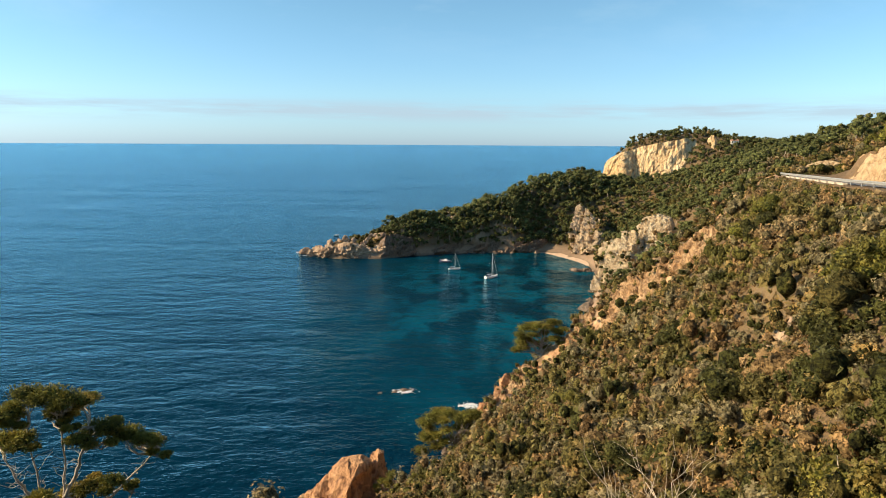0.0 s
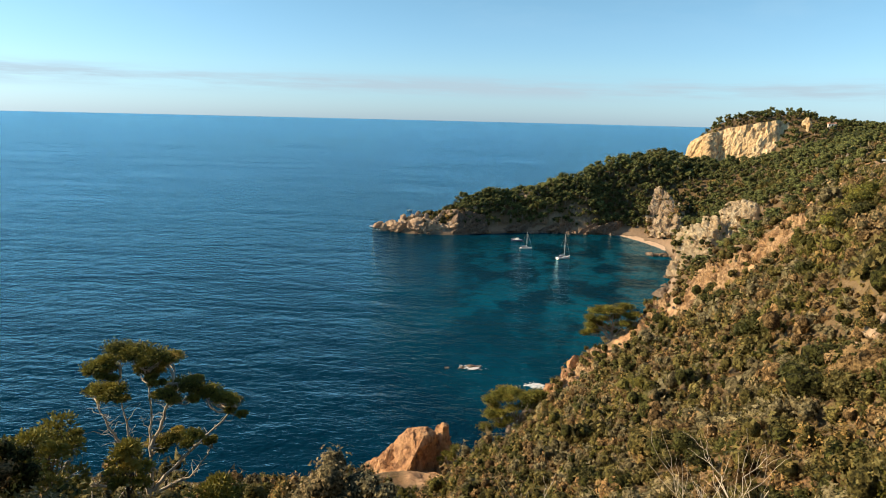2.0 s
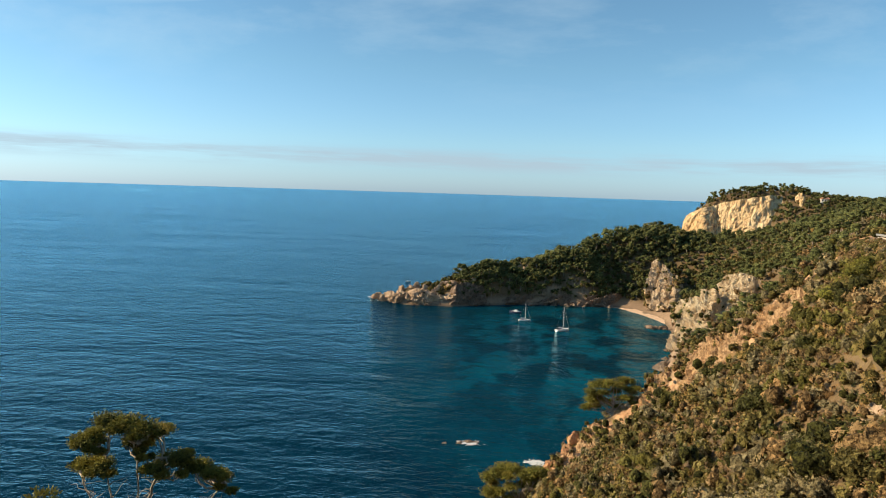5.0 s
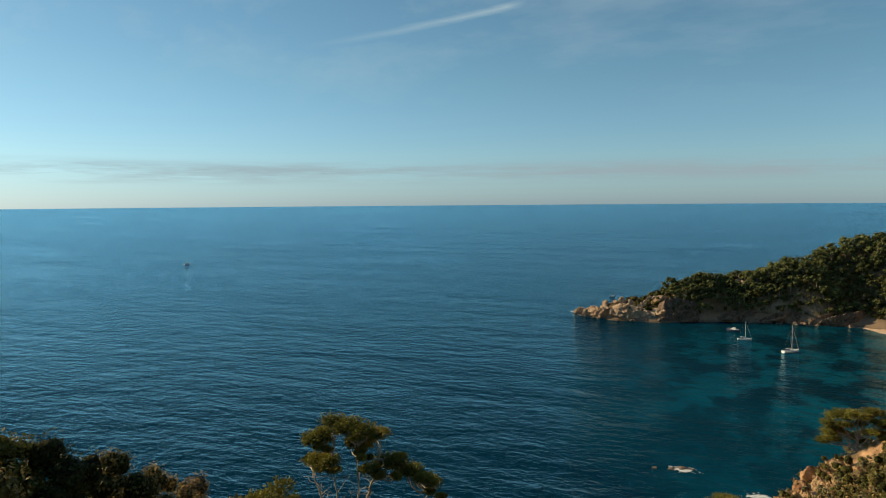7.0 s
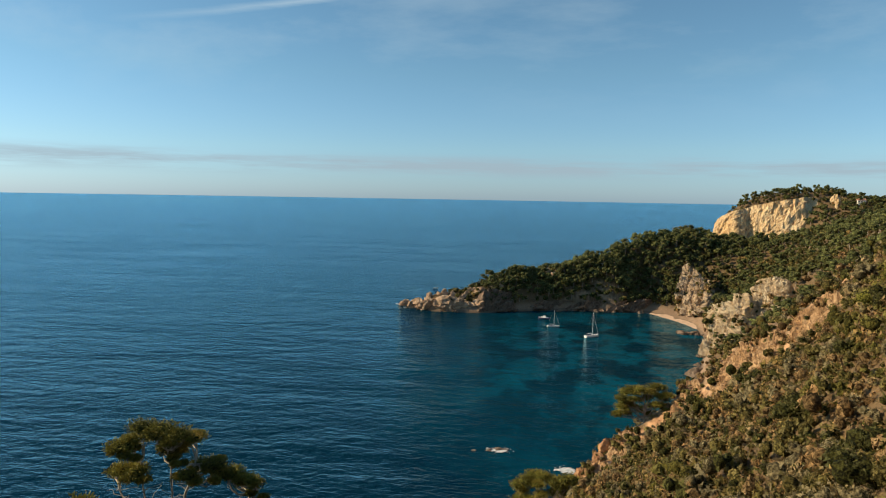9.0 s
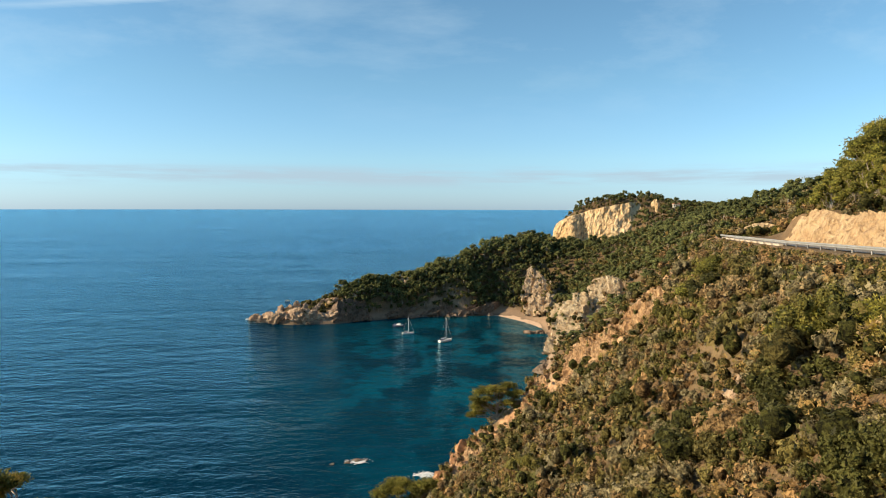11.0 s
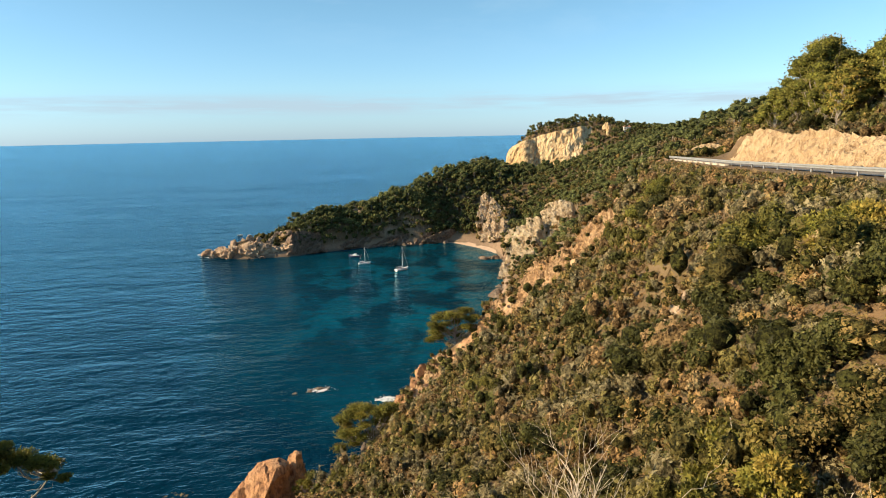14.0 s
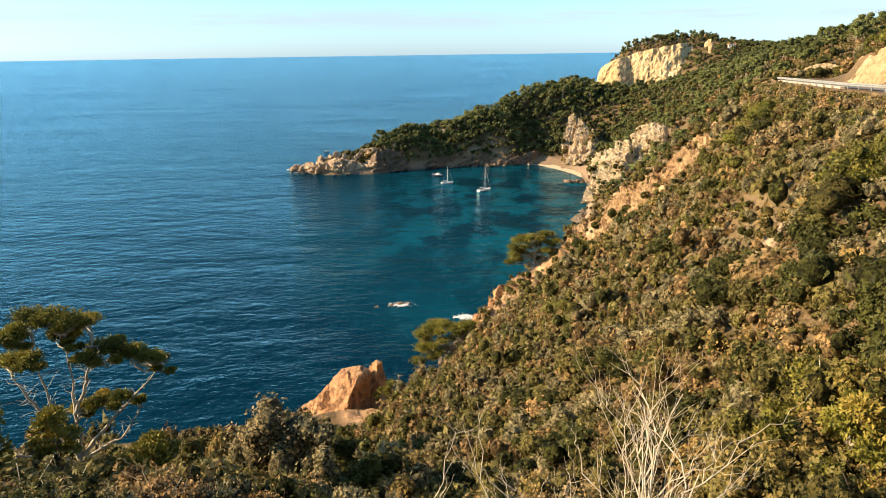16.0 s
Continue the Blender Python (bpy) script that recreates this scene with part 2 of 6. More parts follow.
def terrain_material():
    """Dry earth and litter on the slopes, bare rock where it is steep."""
    m, s = material("hillside_earth")
    geo = s.add("ShaderNodeNewGeometry")
    pos, nrm = geo.outputs["Position"], geo.outputs["Normal"]
    px, py, pz = s.add("ShaderNodeSeparateXYZ", {0: pos}).outputs
    up = s.add("ShaderNodeSeparateXYZ", {0: nrm}).outputs[2]
    big, mid = s.noise(pos, 0.045, 4), s.noise(s.stretch(pos, 1, 1, 0.3), 0.5, 6, 0.65)
    fine = s.noise(pos, 4.5, 4, 0.65)
    earth = s.mix(s.ramp(big, [(0.38, 0), (0.62, 1)]), (0.25, 0.140, 0.065), (0.24, 0.175, 0.085))
    earth = s.mix(s.ramp(fine, [(0.40, 0), (0.66, 1)]), earth, (0.12, 0.080, 0.040))
    under = s.noise(pos, 0.19, 5, 0.65)
    inland = s.ramp(s.math("MULTIPLY", py, 0.001), [(0.18, 0), (0.22, 0.2)])
    earth = s.mix(s.ramp(s.math("ADD", under, inland), [(0.36, 0), (0.52, 0.88)]), earth, s.mix(s.ramp(fine, [(0.38, 0), (0.62, 1)]), (0.056, 0.041, 0.020), (0.190, 0.126, 0.060)))
    rock = s.mix(s.ramp(big, [(0.36, 0), (0.60, 1)]), (0.43, 0.27, 0.15), (0.50, 0.38, 0.26))
    rock = s.mix(s.ramp(mid, [(0.36, 1), (0.54, 0)]), rock, (0.22, 0.145, 0.09))
    # the old quarry face inland is a clear yellow, the crags of the cove paler
    quarry = s.math("MULTIPLY", s.ramp(s.math("MULTIPLY", py, 0.001), [(0.54, 0), (0.57, 1)]), 0.85)
    rock = s.mix(quarry, rock, s.mix(s.ramp(mid, [(0.34, 0), (0.55, 1)]), (0.40, 0.26, 0.12), (0.62, 0.46, 0.24)))
    # the headland's browner rock, darkened so the colour carries its front's shade
    head_shade = s.ramp(s.math("MULTIPLY", py, 0.001), [(0.370, 0), (0.384, 0.85), (0.46, 0.85), (0.50, 0)])
    rock = s.mix(head_shade, rock, s.mix(s.ramp(mid, [(0.36, 0), (0.56, 1)]), (0.10, 0.072, 0.048), (0.26, 0.19, 0.125)))
    steep = s.math("ADD", up, s.math("MULTIPLY", s.math("SUBTRACT", mid, 0.5), 0.5))
    bare = s.ramp(steep, [(0.38, 1), (0.52, 0)])
    shore = s.ramp(s.math("ADD", s.math("MULTIPLY", pz, 0.1), s.math("MULTIPLY", mid, 0.3)), [(0.45, 1), (0.75, 0)])
    scar = s.add("ShaderNodeAttribute", attribute_name="tint").outputs["Fac"]
    scar_rock = s.mix(s.ramp(mid, [(0.38, 0), (0.56, 1)]), (0.30, 0.165, 0.085), (0.56, 0.34, 0.18))
    rock = s.mix(s.math("MULTIPLY", scar, 0.85), rock, scar_rock)
    bare = s.math("MAXIMUM", s.math("MAXIMUM", bare, shore), scar)
    rock = s.mix(s.math("MULTIPLY", shore, 0.75), rock, s.mix(s.ramp(fine, [(0.35, 0), (0.65, 1)]), (0.17, 0.115, 0.075), (0.29, 0.205, 0.135)))
    col = s.mix(bare, earth, rock)
    wet = s.ramp(s.math("ADD", s.math("MULTIPLY", pz, 0.2), s.math("MULTIPLY", mid, 0.4)), [(0.30, 1), (0.5, 0)])
    col = s.mix(s.math("MULTIPLY", wet, 0.7), col, (0.10, 0.075, 0.05))
    h = s.math("ADD", mid, s.math("MULTIPLY", fine, 0.35))
    n = s.add("ShaderNodeBump", {"Height": h, "Strength": 0.85, "Distance": 0.6}).outputs[0]
    finish(s, col, 0.95, n)
    return m


M_EARTH = terrain_material()


def water_material():
    m, s = material("sea_water")
    pos = s.add("ShaderNodeNewGeometry").outputs["Position"]
    # swell and chop, crests lying across the wind, in groups
    groups = s.noise(s.stretch(pos, 0.30, 1.0, 1, 10), 0.020, 4, 0.6)
    long = s.noise(s.stretch(pos, 0.55, 1.0, 1, 10), 0.11, 4, 0.58)
    mid = s.noise(s.stretch(pos, 0.62, 1.0, 1, 20), 0.36, 4, 0.62)
    chop = s.noise(s.stretch(pos, 0.65, 1.0, 1, -12), 1.5, 3, 0.6)
    h = s.math("ADD", s.math("MULTIPLY", long, 4.0), s.math("ADD", s.math("MULTIPLY", mid, 2.0), s.math("MULTIPLY", chop, 0.36)))
    h = s.math("MULTIPLY", h, s.ramp(groups, [(0.35, 0.65), (0.65, 1.25)]))
    n = s.add("ShaderNodeBump", {"Height": h, "Strength": 1.0, "Distance": 0.40}).outputs[0]
    # depth: clear shallows in the cove, dark weed on the bed
    px, py, pz = s.add("ShaderNodeSeparateXYZ", {0: pos}).outputs
    dx = s.math("MULTIPLY", s.math("SUBTRACT", px, 45.0), 1 / 120.0)
    dy = s.math("MULTIPLY", s.math("SUBTRACT", py, 290.0), 1 / 180.0)
    r = s.math("SQRT", s.math("ADD", s.math("MULTIPLY", dx, dx), s.math("MULTIPLY", dy, dy)))
    bed = s.noise(pos, 0.035, 4, 0.6)
    cove = s.ramp(s.math("ADD", r, s.math("MULTIPLY", s.math("SUBTRACT", bed, 0.5), 0.7)), [(0.35, 1), (1.35, 0)])
    weed = s.math("MULTIPLY", s.ramp(s.noise(s.stretch(pos, 1.0, 0.6, 1), 0.055, 5, 0.65), [(0.46, 0), (0.53, 1)]), cove)
    col = s.mix(cove, (0.0008, 0.022, 0.046), (0.001, 0.078, 0.122))
    col = s.mix(s.math("MULTIPLY", weed, 0.8), col, (0.001, 0.012, 0.024))
    slick = s.noise(s.stretch(pos, 0.22, 1.0, 1, 3), 0.006, 4, 0.6)
    rough = s.ramp(slick, [(0.40, 0.13), (0.56, 0.12), (0.62, 0.07)])
    body = s.add("ShaderNodeBsdfDiffuse", {"Color": col, "Normal": n})
    gloss = s.add("ShaderNodeBsdfGlossy", {"Color": (0.46, 0.80, 0.99, 1), "Roughness": rough, "Normal": n})
    fres = s.add("ShaderNodeFresnel", {"IOR": 1.33, "Normal": n}).outputs[0]
    fres = s.math("MULTIPLY", s.math("POWER", fres, 2.4), 3.3)
    fres = s.math("MULTIPLY", fres, s.ramp(slick, [(0.42, 0.84), (0.56, 0.96), (0.62, 1.32)]))
    fres = s.math("MULTIPLY", fres, s.ramp(groups, [(0.38, 0.86), (0.62, 1.16)]))
    # long pale slicks where currents smooth the far water
    streak = s.noise(s.stretch(pos, 0.075, 1.0, 1, 2), 0.0065, 5, 0.62)
    fres = s.math("MULTIPLY", fres, s.ramp(streak, [(0.55, 1.0), (0.62, 1.36), (0.66, 1.02)]))
    both = s.add("ShaderNodeMixShader", {0: s.math("MINIMUM", fres, 0.87), 1: body.outputs[0], 2: gloss.outputs[0]})
    s.add("ShaderNodeOutputMaterial", {"Surface": both.outputs[0]})
    return m


M_WATER = water_material()

# ---------------------------------------------------------------- mesh helpers


def part(name, bm, mat, parent=None, label=""):
    """One bmesh as one mesh object under a thing or under a part."""
    me = bpy.data.meshes.new(name)
    bm.to_mesh(me)
    bm.free()
    me.materials.append(mat)
    ob = new(name, me)
    ob.parent = parent
    return tagged(ob, label)


def empty(name, at=(0, 0, 0), rz=0.0):
    ob = new(name)
    ob.empty_display_size = 0.2
    ob.matrix_basis = pose(*at, 0, 0, rz)
    return ob


def mesh_object(name, verts, tris, mats, index=None, tint=None, smooth=False, parent=None):
    """A triangle mesh from arrays."""
    me = bpy.data.meshes.new(name)
    v, f = np.asarray(verts, np.float32), np.asarray(tris, np.int32)
    k = f.shape[1]
    me.vertices.add(len(v))
    me.vertices.foreach_set("co", v.ravel())
    me.loops.add(f.size)
    me.loops.foreach_set("vertex_index", f.ravel())
    me.polygons.add(len(f))
    me.polygons.foreach_set("loop_start", np.arange(0, f.size, k, dtype=np.int32))
    for m in mats:
        me.materials.append(m)
    if index is not None:
        me.polygons.foreach_set("material_index", np.asarray(index, np.int32))
    me.polygons.foreach_set("use_smooth", np.full(len(f), smooth))
    me.update(calc_edges=True)
    if tint is not None:
        at = me.attributes.new("tint", "FLOAT", "POINT")
        at.data.foreach_set("value", np.asarray(tint, np.float32))
    ob = new(name, me)
    ob.parent = parent
    return ob


def hashed(ix, iy, iz, seed):
    h = (ix.astype(np.int64) * 374761393 + iy.astype(np.int64) * 668265263 + iz.astype(np.int64) * 2147483647 + seed * 1274126177) & 0x7FFFFFFF
    h = ((h ^ (h >> 13)) * 1274126177) & 0x7FFFFFFF
    return ((h ^ (h >> 16)) & 0xFFFF) / 65535.0


def vnoise(p, seed=0):
    """Smooth value noise in 0..1 at points p (n, 3)."""
    i = np.floor(p).astype(np.int64)
    f = p - i
    f = f * f * (3 - 2 * f)
    out = 0
    for a in (0, 1):
        for b in (0, 1):
            for c in (0, 1):
                w = (f[:, 0] if a else 1 - f[:, 0]) * (f[:, 1] if b else 1 - f[:, 1]) * (f[:, 2] if c else 1 - f[:, 2])
                out = out + w * hashed(i[:, 0] + a, i[:, 1] + b, i[:, 2] + c, seed)
    return out


def fbm(p, seed=0, octaves=4, ridged=False):
    out, amp, total = 0, 1.0, 0
    for k in range(octaves):
        n = vnoise(p * 2.03 ** k + 17.3 * k, seed + k)
        out = out + amp * ((1 - abs(2 * n - 1)) if ridged else n)
        total += amp
        amp *= 0.5
    return out / total


# ---------------------------------------------------------------- the land
# Lines of the land, each a few (x, y, z) corners: the shore, crests, gullies, the road's bench.
SHORE = [(-330, -260), (-200, -120), (-120, -10), (-92, 45), (-62, 84), (-40, 106), (-24, 112), (-6, 112), (4, 136), (18, 168),
         (44, 200), (55, 240), (68, 285), (74, 304), (81, 340), (82, 367), (75, 383), (63, 404), (54, 403), (33, 404), (5, 399),
         (-15, 390), (-37, 379), (-64, 378), (-85, 399), (-70, 410), (-36, 424), (0, 448), (40, 480), (85, 515), (118, 560),
         (143, 622), (160, 690), (230, 780), (330, 860), (600, 1000)]
BANK = {6: 4, 7: 5, 8: 6, 9: 7, 10: 7, 11: 8, 12: 9, 13: 10, 19: 6, 20: 7, 21: 5, 26: 9, 27: 10, 28: 11, 29: 12}   # cliff height inland of shore corners


def seen_from_eye(*stations):
    """Places by heading, distance and height in degrees from the viewpoint."""
    return [(d * math.sin(math.radians(az)), d * math.cos(math.radians(az)), EYE[2] + d * math.tan(math.radians(el))) for az, d, el in stations]


LINES = {
    "viewpoint": [(40, -60, 66.5), (12, -20, 66.5), (0, -4, 66.5), (0, 1.0, 66.2)],
    "viewpoint_lip": [(-14, -6, 63.5), (-5, 4, 62.8), (1, 6, 62.2), (6, 3, 62.8), (16, -6, 64.5)],
    "near_gully": [(9, 7, 56), (4, 14, 52), (0, 28, 45), (-6, 50, 34), (-12, 75, 22), (-19, 104, 7)],
    "left_spur": [(-10, 16, 55.5), (-13, 36, 39.8), (-16, 43, 37.4), (-28, 46, 36.8), (-36, 60, 29), (-42, 82, 16)],
    "left_shoulder": [(-20, 2, 61), (-36, 15, 52), (-33, 24, 48.5), (-30, 34, 43), (-58, 36, 34)],
    # high ground out of view, raised to throw shade on the left foreground
    "unseen_left_ridge": [(-20, -16, 69), (-42, -6, 71.5), (-62, 4, 69.5), (-82, 0, 56)],
    "unseen_left_ridge_back": [(-50, -40, 72), (-95, -50, 66)],
    "lower_face": [(15, 16, 55.5), (10, 26, 49.3), (17, 31, 54), (24, 45, 52), (4, 55, 37), (1, 85, 23), (-5, 98, 12), (2, 118, 7.5), (9, 140, 7.5)],
    "upper_face": [(27, 70, 48.5), *seen_from_eye((22, 92, -11.4), (19.7, 95, -12.2), (17.2, 97, -14.2), (14.4, 98, -16.8), (11.6, 99, -18.8), (9.3, 100, -20.8), (6.1, 103, -23.2))],
    "spur_gully": [*seen_from_eye((21.5, 112, -14.0), (18.5, 118, -15.5), (15.5, 126, -17.8), (12.0, 130, -20.0), (8.5, 128, -22.3))],
    "far_spur": [*seen_from_eye((26.0, 127, -3.7), (24.5, 127, -5.2), (22, 130, -7.0), (20.1, 138, -8.4), (18.7, 146, -9.7), (16.8, 155, -11.2), (14.4, 163, -13.4), (12.4, 165, -15.4), (11.1, 162, -16.9),
                               (9.3, 157, -18.3), (7.7, 156, -19.3), (5.8, 152, -21.0), (4.8, 147, -22.1), (3.6, 141, -23.5))],
    "spur_foot": [*seen_from_eye((24.2, 117, -7.6), (22, 119, -11.0), (19.7, 126, -12.2), (17.2, 138, -14.3), (14.4, 148, -16.4), (11.6, 150, -18.6), (8.6, 146, -20.8), (6.1, 138, -23.8))],
    "rail_edge": [(20, -4, 66.1), (24, 10, 65.6), (34.3, 40.3, 64.6), (45, 72.5, 63.55), (58.8, 114.5, 62.5)],
    "road_inner": [(27, -8, 66.1), (30.5, 8, 65.7), (40.5, 38.3, 64.7), (51.2, 70.5, 63.65), (65, 111, 62.6), (82, 128, 62.1)],
    "cut_top": [(36, 5, 68.0), (43.2, 37.5, 67.3), (48.1, 53.6, 67.1), (55, 74, 67.6), (62.4, 96.8, 67.6), (69, 104, 66.5)],
    "road_bend": [(62, 122, 62.1), (72, 134, 61.8), (95, 140, 61.7)],
    "upper_wood": [(50, 5, 74), (62, 50, 72.5), (72, 84, 71), (80, 108, 69), (95, 130, 68.5), (110, 60, 86), (160, 100, 92), (140, 0, 96), (60, -80, 84)],
    "valley_side": [(92, 175, 56), (105, 230, 51), (100, 250, 38), (118, 285, 46), (130, 300, 50), (165, 385, 54), (240, 480, 62), (330, 560, 66)],
    "cove_crag": [(80, 313, 9), (90, 315, 22), (100, 313, 29), (110, 312, 34), (120, 326, 34), (102, 346, 18), (94, 372, 9)],
    "cove_gully": [(76, 291, 5), (90, 284, 13), (105, 278, 25)],
    "cove_head": [(95, 408, 6), (94, 422, 22), (96, 430, 32), (107, 436, 36), (118, 408, 26)],
    "headland": [(-78, 396, 1.2), (-66, 391, 7.5), (-55, 391, 8.5), (-45, 392, 7), (-36, 394, 12), (-24, 400, 15), (-15, 410, 17.5), (6, 417, 18), (36, 428, 26), (68, 440, 38),
                 (96, 450, 44.5), (118, 466, 36), (150, 520, 25)],
    "headland_brow": [(-16, 397, 12), (6, 407, 13.5), (34, 412, 19), (43, 411, 19), (57, 417, 11), (70, 421, 14), (78, 424, 24)],
    "quarry_foot": [(148, 612, 27), (170, 602, 29), (196, 592, 33), (212, 585, 40)],
    "quarry_top": [(152, 622, 40), (166, 626, 58), (190, 614, 67), (222, 604, 71), (245, 600, 75), (285, 592, 67), (350, 600, 66)],
    "quarry_back": [(170, 640, 56), (200, 670, 48), (260, 690, 50), (420, 700, 60)],
}


def resample(points, step):
    out = []
    for a, b in zip(points, points[1:]):
        a, b = np.array(a, float), np.array(b, float)
        n = max(1, int(np.linalg.norm((b - a)[:2]) / step))
        out += [a + (b - a) * k / n for k in range(n)]
    return out + [np.array(points[-1], float)]


def land_controls():
    pts = []
    shore = [(x, y, 0.0) for x, y in SHORE]
    near = [q for q in resample(shore, 9)]
    pts += near
    for i, (a, b) in enumerate(zip(near, near[1:])):           # the sea bed falls off outside the shore
        t = (b - a)[:2] / (np.linalg.norm((b - a)[:2]) + 1e-6)
        out = np.array([-t[1], t[0]])
        pts.append(np.array([*(a[:2] + b[:2]) / 2 + out * 14, -9.0]))
    for i, h in BANK.items():                                   # low cliffs on the land side
        a, b = np.array(SHORE[i], float), np.array(SHORE[i + 1], float)
        t = (b - a) / np.linalg.norm(b - a)
        inside = np.array([t[1], -t[0]])
        pts.append(np.array([*(a + inside * 5.0), h]))
        pts.append(np.array([*((a + b) / 2 + inside * 5.0), (h + BANK.get(i + 1, h)) / 2]))
    for line in LINES.values():
        pts += resample(line, 8)
    edge = resample(LINES["rail_edge"][1:], 6)
    for a, b in zip(edge, edge[1:]):                            # the bank rounds off gently under the road's edge
        t = (b - a) / np.linalg.norm((b - a)[:2])
        for off, drop in ((1.8, 0.3), (3.6, 1.0), (6.5, 2.9)):
            pts.append(np.array([a[0] - t[1] * off, a[1] + t[0] * off, a[2] - drop]))
    for far in ((700, 200, 150), (700, 700, 110), (300, -300, 110), (0, -300, 80), (400, 300, 92), (400, 100, 120), (-420, 700, -30), (-500, 200, -30), (-60, 900, -30)):
        pts.append(np.array(far, float))
    p = np.array(pts)
    keep = []
    for i in range(len(p)):                                     # drop doubles
        if all(np.hypot(*(p[i] - p[j])[:2]) > 1.2 for j in keep):
            keep.append(i)
    return p[keep]


CTRL = land_controls()


def _solve_land():
    d = np.hypot(CTRL[:, None, 0] - CTRL[None, :, 0], CTRL[:, None, 1] - CTRL[None, :, 1])
    a = np.ones((len(CTRL) + 1,) * 2)
    a[:-1, :-1], a[-1, -1] = d + 0.15 * np.eye(len(CTRL)), 0
    return np.linalg.solve(a, np.append(CTRL[:, 2], 0))


WEIGHTS = _solve_land()
RAIL = np.array(resample(LINES["rail_edge"], 2.0))


def smooth(a, b, x):
    t = np.clip((x - a) / (b - a), 0, 1)
    return t * t * (3 - 2 * t)


def base_height(x, y):
    out = np.empty(len(x))
    for i in range(0, len(x), 20000):
        d = np.hypot(x[i:i + 20000, None] - CTRL[None, :, 0], y[i:i + 20000, None] - CTRL[None, :, 1])
        out[i:i + 20000] = d @ WEIGHTS[:-1] + WEIGHTS[-1]
    return out


def rail_side(x, y):
    """Distance from the outer edge of the road, positive uphill, and the road's level there."""
    d = np.hypot(x[:, None] - RAIL[None, :, 0], y[:, None] - RAIL[None, :, 1])
    k = d.argmin(1)
    k2 = np.clip(k, 0, len(RAIL) - 2)
    t = RAIL[k2 + 1, :2] - RAIL[k2, :2]
    t /= np.linalg.norm(t, axis=1)[:, None]
    q = np.stack([x, y], 1) - RAIL[k, :2]
    return q[:, 0] * t[:, 1] - q[:, 1] * t[:, 0], abs(q[:, 0] * t[:, 0] + q[:, 1] * t[:, 1]), RAIL[k, 2]


def land(x, y):
    """Height of the land, and how steep its main form is."""
    x, y = np.asarray(x, float), np.asarray(y, float)
    z, zx, zy = base_height(x, y), base_height(x + 1.5, y), base_height(x, y + 1.5)
    steep = np.hypot(zx - z, zy - z) / 1.5
    p = np.stack([x, y, z], 1)
    rocky = smooth(1.25, 2.3, steep)
    side, past, level = rail_side(x, y)
    calm = 1 - 0.9 * smooth(-10, -2, side) * smooth(14, 8, side) * smooth(6, 2, past)
    z = z + calm * (fbm(p * (0.045, 0.045, 0), 3) - 0.5) * 4.0 * smooth(2, 10, z) + calm * (fbm(p * (0.22, 0.22, 0), 8) - 0.5) * 1.3
    torn = scar_mask(x, y)
    z = z + torn * (fbm(p * (0.3, 0.3, 0), 27, 4, True) - 0.55) * 3.0
    z = z + rocky * ((fbm(p * (0.16, 0.16, 0.05), 21, 4, True) - 0.6) * 7.0)
    # the gully that falls to the great rock
    r, az = np.hypot(x, y), np.degrees(np.arctan2(x, y))
    z = z - 2.6 * smooth(-27, -20, az) * smooth(-3.5, -6.5, az) * smooth(44, 58, r) * smooth(110, 99, r) * smooth(2, 9, z)
    on = smooth(-2.1, -0.8, side) * smooth(8.0, 6.6, side) * smooth(4, 1, past)
    return z * (1 - on) + level * on, steep


SPUR_TOP, SPUR_FOOT = resample(LINES["far_spur"], 3), resample(LINES["spur_foot"], 3)
SCAR = [tuple(p[:2]) for p in SPUR_TOP[3:]] + [tuple(p[:2]) for p in resample([tuple(0.6 * (np.array(a) - b) + b) for a, b in zip(LINES["spur_foot"], np.array(LINES["far_spur"])[[1, 2, 3, 5, 6, 7, 9, 11]])], 3)]


def scar_mask(x, y):
    """1 on the bare broken rock of the spur's edge, 0 elsewhere."""
    wob = (fbm(np.stack([x, y, 0 * x], 1) * 0.14, 77, 4) - 0.5) * 22
    d1 = np.minimum.reduce([np.hypot(x - a, y - b) for a, b in SCAR])
    d3 = np.hypot((x + 10) / 1.4, y - 105)
    return np.maximum(smooth(4.6, 2.4, d1 + wob), smooth(6, 4, d3 + wob * 0.4))


def build_land():
    """One sheet round the viewpoint, finer near it."""
    az = np.radians(np.concatenate([np.arange(-75, 60, 0.38), np.arange(60, 285, 3.0)]))
    r = np.concatenate([[0.0, 0.8], 1.5 * 1.02 ** np.arange(0, 332)])
    r = np.unique(np.concatenate([r[r < 1050], np.arange(286, 330, 2.0), np.arange(376, 468, 1.8), np.arange(585, 640, 4.0)]))
    a, rr = np.meshgrid(az, r, indexing="ij")
    x, y = (rr * np.sin(a)).ravel(), (rr * np.cos(a)).ravel()
    z, steep = land(x, y)
    p = np.stack([x, y, z], 1)
    # ledges and overhangs on the steep faces
    push = smooth(1.5, 2.6, steep) * smooth(-3, 1, z)
    p[:, 0] += push * (fbm(p * 0.28, 31) - 0.5) * 1.6
    p[:, 1] += push * (fbm(p * 0.28, 41) - 0.5) * 1.6
    n, k = a.shape
    i = np.arange(n * k).reshape(n, k)
    i2 = np.roll(i, -1, 0)
    q = np.stack([i, np.roll(i, -1, 1), np.roll(i2, -1, 1), i2], -1)[:, :-1].reshape(-1, 4)
    q = q[:, ::-1]
    zz = p[:, 2][q].max(1)
    q = q[zz > -7]
    ground = mesh_object("ground", p, q, [M_EARTH], tint=scar_mask(x, y), smooth=True)
    return tagged(ground, "steep coastal hillside of dry earth and bare rock", "hillside", kind="structure")


